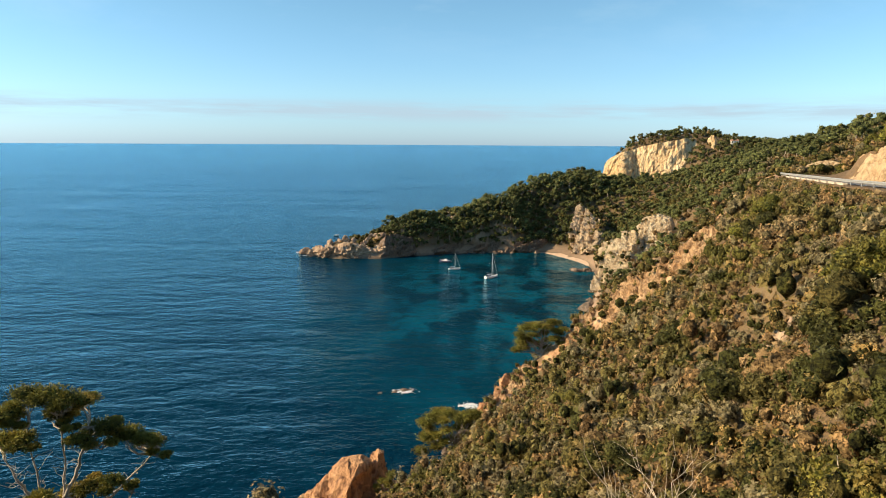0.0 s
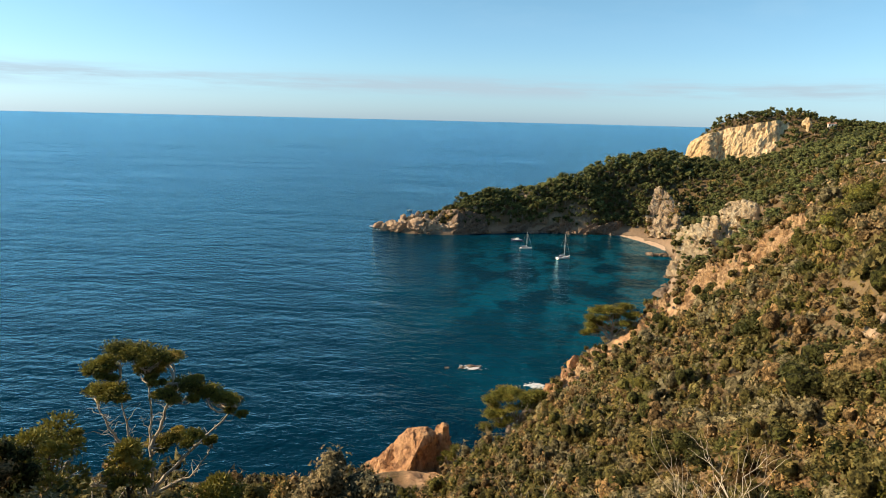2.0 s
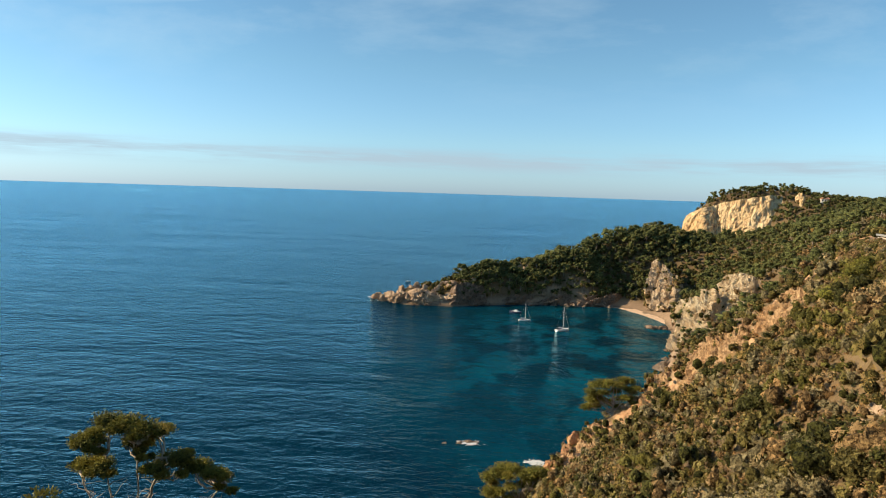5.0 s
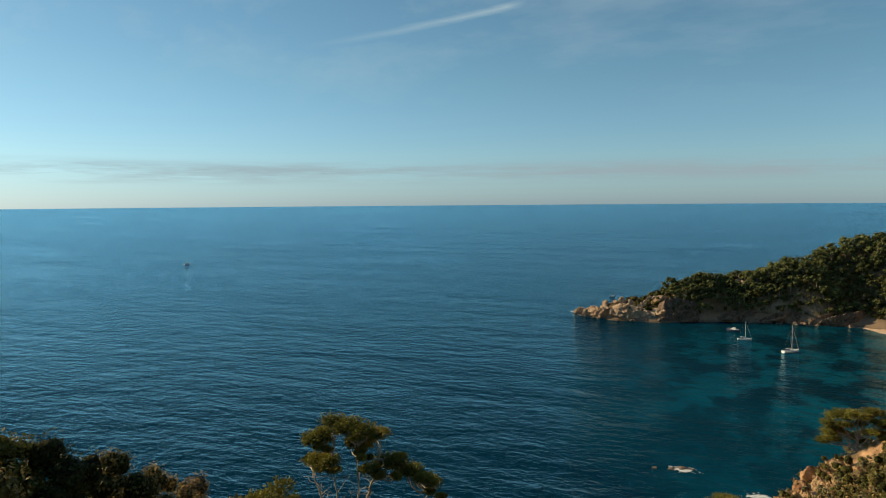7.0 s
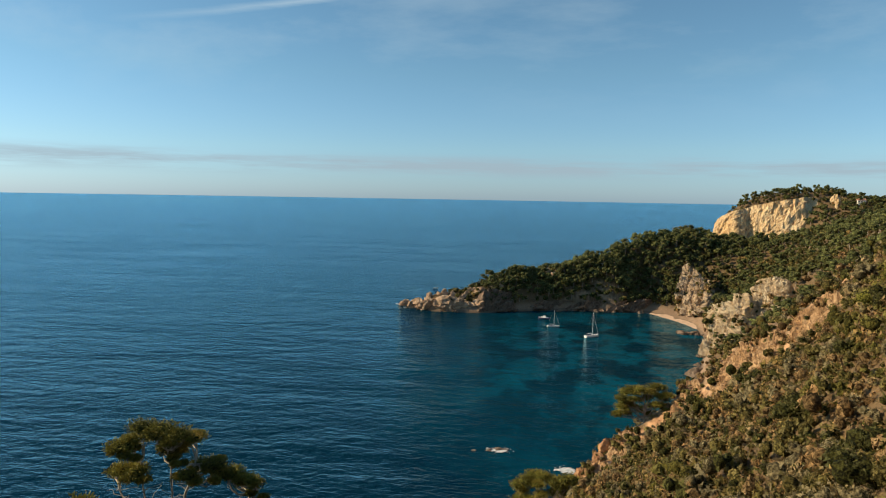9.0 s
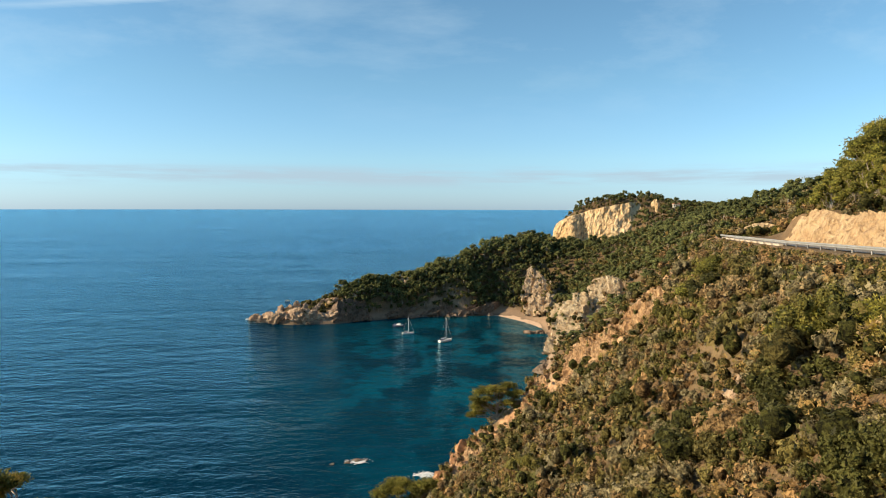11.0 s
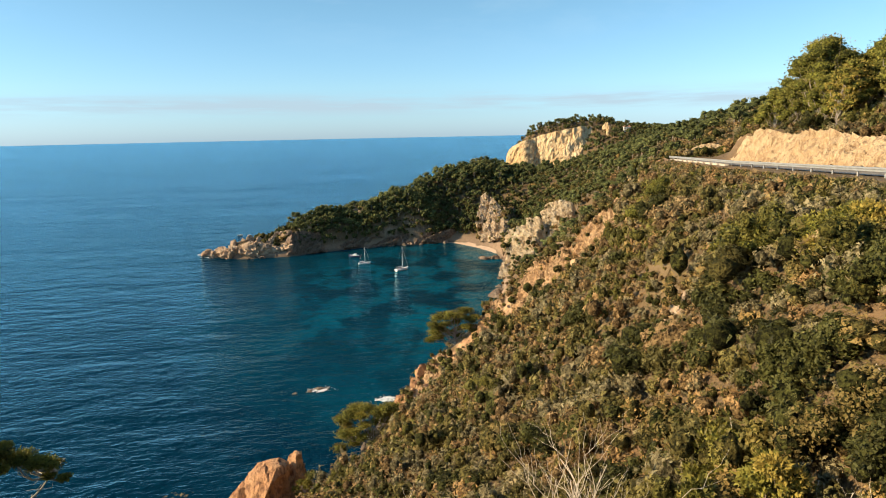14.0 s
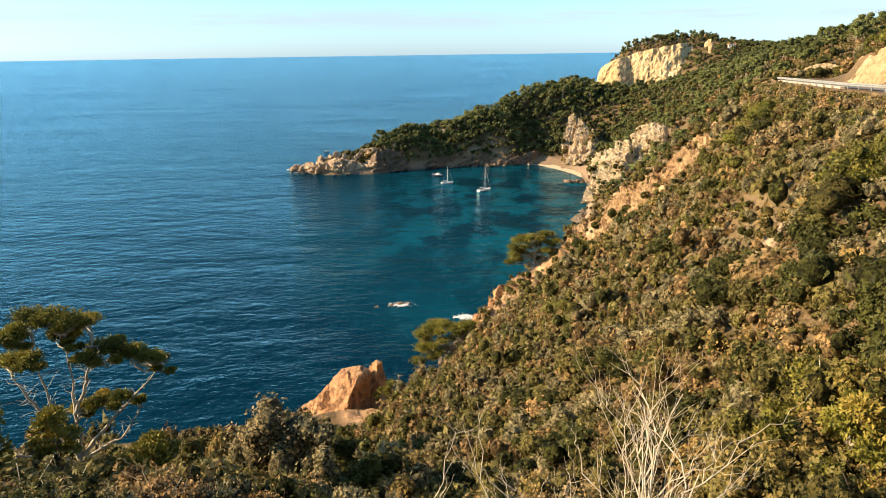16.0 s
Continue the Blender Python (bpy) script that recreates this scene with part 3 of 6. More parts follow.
def build_sea():
    az = np.radians(np.arange(0, 360, 2.0))
    r = np.concatenate([[1.0], np.geomspace(20, 4950, 90)])
    a, rr = np.meshgrid(az, r, indexing="ij")
    z = 46.0 * np.clip((rr - 1400) / 3550, 0, 1) ** 2          # lifts the far rim to the true horizon
    p = np.stack([rr * np.sin(a), rr * np.cos(a), z], -1).reshape(-1, 3)
    i = np.arange(a.size).reshape(a.shape)
    i2 = np.roll(i, -1, 0)
    q = np.stack([i2[:, :-1], i2[:, 1:], i[:, 1:], i[:, :-1]], -1).reshape(-1, 4)
    sea = mesh_object("water", p, q, [M_WATER], smooth=True)
    return tagged(sea, "deep blue rippled sea reaching to the horizon", "sea", kind="structure")


build_land()
build_sea()

# ---------------------------------------------------------------- plants
RNG = np.random.default_rng(7)


def unit(v):
    return v / (np.linalg.norm(v, axis=-1, keepdims=True) + 1e-9)


def leaf_shell(rng, n, size, lumps=5, lift=0.25, long=1.5, tri=False):
    """n leaves on a lumpy dome of unit radius standing on z = 0. Returns vertices and faces."""
    # the dome is a union of lobes
    lobes = np.column_stack([rng.normal(0, 0.38, lumps), rng.normal(0, 0.38, lumps), rng.uniform(0.28, 0.72, lumps)])
    rad = rng.uniform(0.34, 0.56, lumps)
    k = rng.integers(0, lumps, n)
    d = unit(rng.normal(0, 1, (n, 3)) + (0, 0, lift))
    p = lobes[k] + d * rad[k][:, None] * rng.uniform(0.80, 1.16, n)[:, None]
    p[:, 2] = np.maximum(p[:, 2], 0.02)
    face = unit(d + rng.normal(0, 0.55, (n, 3)))
    return leaves_at(rng, p, face, size, long, tri), lobes, rad


def leaves_at(rng, p, face, size, long=1.5, tri=False):
    n = len(p)
    side = unit(np.cross(face, rng.normal(0, 1, (n, 3))))
    along = np.cross(face, side)
    s = size * rng.uniform(0.6, 1.4, n)[:, None]
    if tri:
        v = np.stack([p - side * s * 0.6, p + side * s * 0.6, p + along * s * long], 1).reshape(-1, 3)
        f = np.arange(3 * n).reshape(n, 3)
    else:
        v = np.stack([p - along * s * long * 0.5, p + side * s * 0.5, p + along * s * long * 0.5, p - side * s * 0.5], 1).reshape(-1, 3)
        i = np.arange(4 * n).reshape(n, 4)
        f = np.concatenate([i[:, [0, 1, 2]], i[:, [0, 2, 3]]])
    return v, f


def ico(level):
    bm = bmesh.new()
    bmesh.ops.create_icosphere(bm, subdivisions=level, radius=1.0)
    v = np.array([x.co[:] for x in bm.verts])
    f = np.array([[x.index for x in t.verts] for t in bm.faces])
    bm.free()
    return v, f


OCTA = (np.array([(1, 0, 0), (-1, 0, 0), (0, 1, 0), (0, -1, 0), (0, 0, 1), (0, 0, -1)], float) * 1.15,
        np.array([(0, 2, 4), (2, 1, 4), (1, 3, 4), (3, 0, 4), (2, 0, 5), (1, 2, 5), (3, 1, 5), (0, 3, 5)]))
ICO1, ICO2, ICO3, ICO4, ICO5 = (ico(k) for k in (1, 2, 3, 4, 5))


def join(bits):
    vs, fs, n = [], [], 0
    for v, f in bits:
        vs.append(v)
        fs.append(np.asarray(f) + n)
        n += len(v)
    return np.concatenate(vs), np.concatenate(fs)


def shrub_shape(seed, n, size, lumps=5, tri=False, core=(0.70, 1.0)):
    """A shrub of unit radius: leafy lobes round an inside coloured as shade, a few bare sticks."""
    rng = np.random.default_rng(seed)
    leaves, lobes, rad = leaf_shell(rng, n, size, lumps, tri=tri)
    bits = [leaves]
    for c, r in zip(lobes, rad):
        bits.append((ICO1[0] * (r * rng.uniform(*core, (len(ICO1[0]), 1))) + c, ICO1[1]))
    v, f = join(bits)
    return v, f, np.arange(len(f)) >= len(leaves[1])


def tube(path, radii, sides=5):
    path, radii = np.asarray(path, float), np.asarray(radii, float)
    t = unit(np.gradient(path, axis=0))
    whole = unit(path[-1] - path[0])
    ref = unit(np.cross(whole, np.eye(3)[np.abs(whole).argmin()]))[None]
    u = unit(np.cross(t, ref))
    w = np.cross(t, u)
    a = np.linspace(0, 2 * math.pi, sides, endpoint=False)
    v = (path[:, None] + radii[:, None, None] * (u[:, None] * np.cos(a)[None, :, None] + w[:, None] * np.sin(a)[None, :, None])).reshape(-1, 3)
    n = len(path)
    i = np.arange(n * sides).reshape(n, sides)
    j = np.roll(i, -1, 1)
    f = np.concatenate([np.stack([i[:-1], j[:-1], j[1:]], -1).reshape(-1, 3), np.stack([i[:-1], j[1:], i[1:]], -1).reshape(-1, 3)])
    return v, f


def bent(a, b, rng, wob=0.08, n=6, sag=0.0):
    a, b = np.asarray(a, float), np.asarray(b, float)
    t = np.linspace(0, 1, n)[:, None]
    d = np.linalg.norm(b - a)
    p = a + (b - a) * t + rng.normal(0, wob * d, (n, 3)) * np.sin(math.pi * t)
    p[:, 2] += sag * d * np.sin(math.pi * t[:, 0])
    return p


def needle_clump(rng, centre, rx, ry, rz, n, size, core=True):
    """A flattened cushion of needle tufts."""
    d = unit(rng.normal(0, 1, (n, 3)) + (0, 0, 0.35))
    lump = 1 + 0.28 * np.sin(d[:, 0] * 7 + centre[0] * 3) * np.sin(d[:, 1] * 6 + centre[1] * 5)
    p = np.asarray(centre) + d * (rx, ry, rz) * (rng.uniform(0.55, 1.08, n) * lump)[:, None]
    out = unit(d * (1, 1, 1.3) + rng.normal(0, 0.5, (n, 3)))
    side = unit(np.cross(out, rng.normal(0, 1, (n, 3))))
    s = size * rng.uniform(0.6, 1.4, n)[:, None]
    v = np.stack([p - side * s * 0.42, p + side * s * 0.42, p + out * s * 1.1], 1).reshape(-1, 3)
    f = np.arange(3 * n).reshape(n, 3)
    if not core:
        return v, f
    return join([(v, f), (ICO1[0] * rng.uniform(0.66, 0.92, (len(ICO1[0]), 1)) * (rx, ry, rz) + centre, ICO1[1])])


CORE_FACES = 20


def core_index(cushions):
    """Material index: 1 on the inside of each cushion."""
    return np.concatenate([np.arange(len(f)) >= len(f) - CORE_FACES for v, f in cushions]).astype(int)


def pine_tree(seed, at, height, spread, clumps=None, tufts=120, tuft=0.3, lean=(0, 0), bark=None, label="", n_clumps=16, trunk_r=None, flat=0.42, far=False, bare=0.45, twigs=4, split=False, sides=5, cored=True, low=0.45, stems=None):
    """An Aleppo pine: forking pale limbs, each ending in a flat cushion of needles. clumps: (x, y, z, radius) from the foot."""
    rng = np.random.default_rng(seed)
    tree = empty("pine_tree", at, 0)
    if clumps is None:
        clumps = []
        for k in range(n_clumps):
            u = (k + 0.5) / n_clumps
            h = height * (bare + (1 - bare) * u)
            r = spread * (1 - (max(0, u - 0.35) / 0.65) ** 2 * 0.75) * rng.uniform(0.35, 1.0)
            a = k * 2.4 + rng.uniform(-0.5, 0.5)
            clumps.append((r * math.cos(a) + lean[0] * u, r * math.sin(a) + lean[1] * u, h - 0.10 * height, spread * rng.uniform(0.34, 0.52)))
    r0 = trunk_r or height * 0.028
    bits, top = [], np.array([lean[0] * 0.6, lean[1] * 0.6, height * 0.72])
    fork = top * low
    bits.append(tube(bent((0, 0, -0.6), fork, rng, 0.03), np.linspace(r0 * 1.25, r0 * 0.8, 6), 7))
    bits.append(tube(bent(fork, top, rng, 0.06), np.linspace(r0 * 0.8, r0 * 0.3, 6), 6))
    joints = []
    if stems:                                                   # main stems as they fork, in place of one leader
        wood = []
        for q, line in enumerate(stems):
            path = np.array(line)
            t = np.linspace(0, len(path) - 1, 14)
            path = np.column_stack([np.interp(t, np.arange(len(path)), path[:, c]) for c in range(3)]) + rng.normal(0, 0.05, (14, 3))
            wood.append(tube(path, np.linspace(r0 * (1.25 if q == 0 else 0.62), r0 * (1.1 if q == 0 else 0.14), 14), 7))
            joints += [] if q == 0 else list(path[3:])
        for p in joints * 3:                                    # bare dead twigs under the crown
            e = p + rng.normal(0, 0.6, 3) * (1, 1, 0.5) + (0, 0, 0.25)
            wood.append(tube(bent(p, e, rng, 0.10, 4), np.linspace(r0 * 0.10, r0 * 0.035, 4), 3))
        bits = [join(wood[:1]), join(wood[1:])]
    for x, y, z, r in clumps:
        c = np.array([x, y, z - r * flat * 0.3])
        u = np.clip((z / height - 0.25) * 0.9, 0.05, 0.85) * rng.uniform(0.6, 1.0)
        start = fork * (u / low) if u < low else fork + (top - fork) * (u - low) / (1 - low)
        if start[2] > c[2]:
            start = start * 0.7
        if joints:
            start = min(joints, key=lambda p: np.linalg.norm(p - c) + 1.5 * max(0, p[2] - c[2] + 0.3))
        limb = bent(start, c, rng, 0.07, 6, -0.06)
        bits.append(tube(limb, np.linspace(r0 * 0.42, r0 * 0.10, 6), 3 if far else sides))
        if not far:
            for q in range(twigs):
                e = c + np.array([*rng.normal(0, r * 0.55, 2), rng.uniform(-0.2, 0.3) * r])
                bits.append(tube(bent(limb[2 + q % 3], e, rng, 0.08, 4), np.linspace(r0 * 0.085, r0 * 0.03, 4), 3))
    cushions = [needle_clump(rng, (x, y, z), r, r * rng.uniform(0.8, 1.1), r * flat * rng.uniform(0.85, 1.25), tufts, tuft, cored) for x, y, z, r in clumps]
    if split:
        mesh_object("trunk", *join(bits[:2]), [bark or M_BARK], smooth=True, parent=tree)
        for k in range(len(clumps)):
            limb = mesh_object("limb", *join(bits[2 + k * (1 + twigs):3 + twigs + k * (1 + twigs)]), [bark or M_BARK], smooth=True, parent=tree)
            mesh_object("crown", *cushions[k], [M_PINE, M_PINE_CORE_SHADE], core_index(cushions[k:k + 1]) if cored else None, smooth=True, parent=limb)
    else:
        mesh_object("trunk", *join(bits), [bark or M_BARK], smooth=True, parent=tree)
        mesh_object("crown", *join(cushions), [M_PINE_HAZED if far else M_PINE, M_FAR_CORE_SHADE if far else M_PINE_CORE_SHADE], core_index(cushions), smooth=True, parent=tree)
    return tagged(tree, label or "Aleppo pine with pale limbs and green needle cushions", "pine tree")


def ground_at(x, y):
    return float(land([x], [y])[0][0])


def polar(az, d):
    return d * math.sin(radians(az)), d * math.cos(radians(az))


def no_plants(x, y, z, steep):
    """Where nothing grows: the road, its cut, the shore, the steepest rock."""
    side, past, _ = rail_side(x, y)
    road = (side > -2.0) & (side < 10.0) & (past < 3)
    shore = z < 3.0 + 2.5 * vnoise(np.stack([x, y, z], 1) * 0.12, 5)
    beach = np.hypot((x - 72) / 6, (y - 389) / 15) < 1
    quarry = (y > 575) & (y < 632) & (x > 138) & (x < 216) & (steep > 1.3)
    pines = (np.hypot(x - 24.6, y - 155) < 6) | (np.hypot(x - 1.9, y - 116) < 3.5) | (np.hypot((x + 15) / 1.3, y - 106) < 6)
    # the bare gully over the great rock, where only low tufts cling
    r, az = np.hypot(x, y), np.degrees(np.arctan2(x, y))
    brow = np.interp(az, (-30, -21, -17, -13.7, -11.8, -9.4, -7.6, -6.5, -4.5, -3), (-29.6, -30.2, -30.0, -29.8, -31.0, -31.9, -31.6, -31.0, -30.0, -28.0))
    gully = (az > -30) & (az < -3) & (r > 35) & (r < 108) & (np.degrees(np.arctan2(z + 0.9 - EYE[2], r)) > brow)
    return road | shore | beach | quarry | pines | gully


# the scattered scrub: far more plants than one can count
def scatter(n, az0, az1, r0, r1, seed, limit):
    rng = np.random.default_rng(seed)
    a, r = np.radians(rng.uniform(az0, az1, n)), np.sqrt(rng.uniform(r0 ** 2, r1 ** 2, n))
    x, y = r * np.sin(a), r * np.cos(a)
    z, steep = land(x, y)
    patch = fbm(np.stack([x, y, z], 1) * 0.09, 51, 3)
    rocky = steep + (patch - 0.5) * 1.6
    verge = rail_side(x, y)[0]
    verge = (verge < -1.3) & (verge > -11) & (z > 30)
    ok = ((rocky < limit) | verge) & ((patch < 0.80) | verge) & ~no_plants(x, y, z, steep)
    # the bare scars on the spur and over the sea
    ok &= (scar_mask(x, y) < 0.35) | (rng.uniform(0, 1, n) < 0.42)
    low = rail_side(x, y)[0]
    ok &= (low < -6) | (low > 0) | (rng.uniform(0, 1, n) < 0.9)
    return x[ok], y[ok], z[ok], patch[ok], rng


def thin_out(x, y, gap, rng):
    """Keep plants about gap apart."""
    cell, keep = {}, []
    for i in range(len(x)):
        g = gap[i]
        k = (int(x[i] // 3), int(y[i] // 3))
        near = [j for dx in (-1, 0, 1) for dy in (-1, 0, 1) for j in cell.get((k[0] + dx, k[1] + dy), ())]
        if all((x[i] - x[j]) ** 2 + (y[i] - y[j]) ** 2 > (0.5 * (g + gap[j])) ** 2 for j in near):
            cell.setdefault(k, []).append(i)
            keep.append(i)
    return np.array(keep, int)


def low_by_road(x, y, size):
    """Plants stay low under the road's edge."""
    side = rail_side(x, y)[0]
    return np.where((side < 0) & (side > -7.5), np.minimum(size, 0.26 + 0.22 * (-side - 1.6)), size)


def choose_kind(patch, rng, n):
    w = rng.uniform(0, 1, n) + (patch - 0.5) * 0.9
    return np.select([w < 0.15, w < 0.42, w < 0.66, w < 0.88], [0, 1, 2, 3], 4)


def scrub(name, x, y, z, size, kind, shapes, label, rng, squash=(0.75, 1.25)):
    """One joined mesh of many shrubs."""
    vs, fs, ms, ts, n = [], [], [], [], 0
    for i in range(len(x)):
        v, f, inner = shapes[rng.integers(len(shapes))]
        a = rng.uniform(0, 6.28)
        c, s = math.cos(a), math.sin(a)
        k = size[i]
        w = np.column_stack([(v[:, 0] * c - v[:, 1] * s) * k + x[i], (v[:, 0] * s + v[:, 1] * c) * k + y[i],
                             v[:, 2] * k * rng.uniform(*squash) + z[i] + 0.10 * k])
        vs.append(w.astype(np.float32))
        fs.append(f + n)
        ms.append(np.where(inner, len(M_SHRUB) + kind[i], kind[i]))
        ts.append(np.full(len(v), rng.uniform()))
        n += len(v)
    ob = mesh_object(name, np.concatenate(vs), np.concatenate(fs), [*M_SHRUB, *M_CORE_SHADE], np.concatenate(ms), np.concatenate(ts), True)
    return tagged(ob, label, "scrub", kind="stuff")


SHAPES_NEAR = [shrub_shape(100 + k, 520, 0.092, 8, core=(0.45, 0.72)) for k in range(5)]
SHAPES_OPEN = [shrub_shape(150 + k, 180, 0.13, 5, tri=True, core=(0.55, 0.82)) for k in range(4)]
SHAPES_MID = [shrub_shape(200 + k, 60, 0.17, 3, tri=True, core=(0.55, 0.9)) for k in range(6)]
SHAPES_FAR = [shrub_shape(300 + k, 42, 0.18, 3, tri=True, core=(0.75, 1.05)) for k in range(5)]
SHAPES_LEAST = [shrub_shape(350 + k, 22, 0.32, 2, tri=True) for k in range(5)]


def verge_plants():
    """Low plants on the bank just under the road's edge."""
    rng = np.random.default_rng(19)
    k = rng.integers(8, len(RAIL) - 2, 900)
    t = unit((RAIL[k + 1] - RAIL[k]) * (1, 1, 0))
    off = rng.uniform(2.2, 7.0, 900)
    x, y = RAIL[k, 0] - t[:, 1] * off + rng.normal(0, 1, 900) * t[:, 0], RAIL[k, 1] + t[:, 0] * off + rng.normal(0, 1, 900) * t[:, 1]
    z, _ = land(x, y)
    return x, y, z, fbm(np.stack([x, y, z], 1) * 0.09, 51, 3)


def mid_land():
    a = scatter(26000, -26, 50, 46, 130, 12, 4.5)
    b = [np.concatenate(v) for v in zip(scatter(2400, -44, -26, 46, 74, 16, 2.6)[:4], verge_plants()[:4])]
    return (*[np.concatenate([p, q]) for p, q in zip(a[:4], b[:4])], a[4])


def far_land():
    a = scatter(15000, 12, 33, 330, 700, 14, 6.0)
    b = scatter(6000, -8, 14, 386, 470, 15, 9.0)
    return (*[np.concatenate([p, q]) for p, q in zip(a[:4], b[:4])], a[4])


def grow_scrub():
    # nearest shrubs: things of their own
    x, y, z, patch, rng = scatter(8500, -72, 52, 18, 46, 11, 4.5)
    size = np.clip(rng.lognormal(-0.08, 0.40, len(x)), 0.45, 2.1)
    size = low_by_road(x, y, size)
    keep = thin_out(x, y, size * 0.8, rng)
    x, y, z, patch, size = x[keep], y[keep], z[keep], patch[keep], size[keep]
    kind = choose_kind(patch - 0.25, rng, len(x))
    order = np.argsort(np.hypot(x, y) - 3 * size)
    first, rest = order[:210], order[210:]
    words = ["dark green evergreen shrub on the dry slope", "olive green scrub bush on the dry slope", "grey-green rockrose bush on the dry slope",
             "half-dead brown heath bush on the dry slope", "fresh yellow-green bush on the dry slope"]
    made = {}
    for i in first:
        k, shape = int(kind[i]), int(rng.integers(len(SHAPES_NEAR)))
        where = pose(x[i], y[i], z[i] + 0.05 * size[i], 0, 0, rng.uniform(0, 360)) @ Matrix.Diagonal((size[i], size[i], size[i] * rng.uniform(0.8, 1.35), 1))
        if (k, shape) not in made:
            bush = empty("shrub")
            v, f, inner = SHAPES_NEAR[shape]
            mesh_object("foliage", v, f, [M_SHRUB[k], M_CORE_SHADE[k]], inner.astype(int), smooth=True, parent=bush)
            r = np.random.default_rng(700 + shape)
            for _ in range(5):
                e = np.array([*r.normal(0, 0.4, 2), r.uniform(0.7, 1.15)])
                mesh_object("stem", *tube(bent((0, 0, -0.1), e, r, 0.08, 5), np.linspace(0.03, 0.008, 5), 3), [M_DARKBARK if shape % 2 else M_DEAD], smooth=True, parent=bush)
            tagged(bush, words[k], "shrub", "shrubs on the near slope")
            bush.matrix_basis = where
            made[k, shape] = bush
        else:
            src = made[k, shape]
            copy = copy_thing(src, Matrix.Identity(4))
            copy.matrix_basis = where
    scrub("scrub", x[rest], y[rest], z[rest], size[rest], kind[rest], SHAPES_OPEN, "low mixed scrub covering the near slope", rng)
    x, y, z, patch, rng = scatter(9000, -46, 52, 12, 62, 18, 4.5)
    size = rng.uniform(0.2, 0.42, len(x))
    keep = thin_out(x, y, size * 2.0, rng)
    scrub("ground_cover", x[keep], y[keep], z[keep] - 0.05, size[keep], rng.choice([1, 2, 3, 3, 3], len(keep)), SHAPES_LEAST, "dry grass tufts and low heath between the shrubs", rng)
    x, y, z, patch, rng = scatter(9000, -10, 46, 62, 132, 20, 4.5)
    size = rng.uniform(0.3, 0.7, len(x))
    keep = thin_out(x, y, size * 1.6, rng)
    scrub("ground_cover", x[keep], y[keep], z[keep] - 0.05, size[keep], rng.choice([1, 2, 3, 3, 3], len(keep)), SHAPES_LEAST, "dry grass tufts and low heath between the shrubs", rng)
    x, y, z, patch, rng = mid_land()
    size = np.clip(rng.lognormal(0.0, 0.42, len(x)), 0.5, 2.3)
    size = low_by_road(x, y, size)
    size = np.where((x > 12) & (y < 75), size * 1.15, size)
    keep = thin_out(x, y, size * 0.72, rng)
    x, y, z, patch, size = x[keep], y[keep], z[keep], patch[keep], size[keep]
    scrub("scrub", x, y, z, size, choose_kind(patch, rng, len(x)), SHAPES_MID, "olive and brown scrub covering the hillside", rng)
    x, y, z, patch, rng = scatter(16000, 0, 44, 130, 330, 13, 2.2)
    size = np.clip(rng.lognormal(0.35, 0.35, len(x)), 0.8, 3.0)
    torn = scar_mask(x, y) > 0.35
    z, size = z + 0.7 * torn, np.where(torn, size * 0.8, size)
    keep = thin_out(x, y, size * 1.1, rng)
    x, y, z, patch, size = x[keep], y[keep], z[keep], patch[keep], size[keep]
    scrub("scrub", x, y, z, size, np.minimum(choose_kind(patch - 0.12, rng, len(x)), 3), SHAPES_FAR, "green scrub on the slopes above the cove", rng)
    x, y, z, patch, rng = far_land()
    size = np.clip(rng.lognormal(0.75, 0.35, len(x)), 1.2, 3.6)
    keep = thin_out(x, y, size * np.where((x < 130) & (y < 450), 0.8, 1.25), rng)
    x, y, z, patch, size = x[keep], y[keep], z[keep], patch[keep], size[keep]
    scrub("scrub", x, y, z, size, rng.choice([0, 0, 0, 1], len(x)), SHAPES_LEAST, "dark green scrub on the far headland", rng)


grow_scrub()


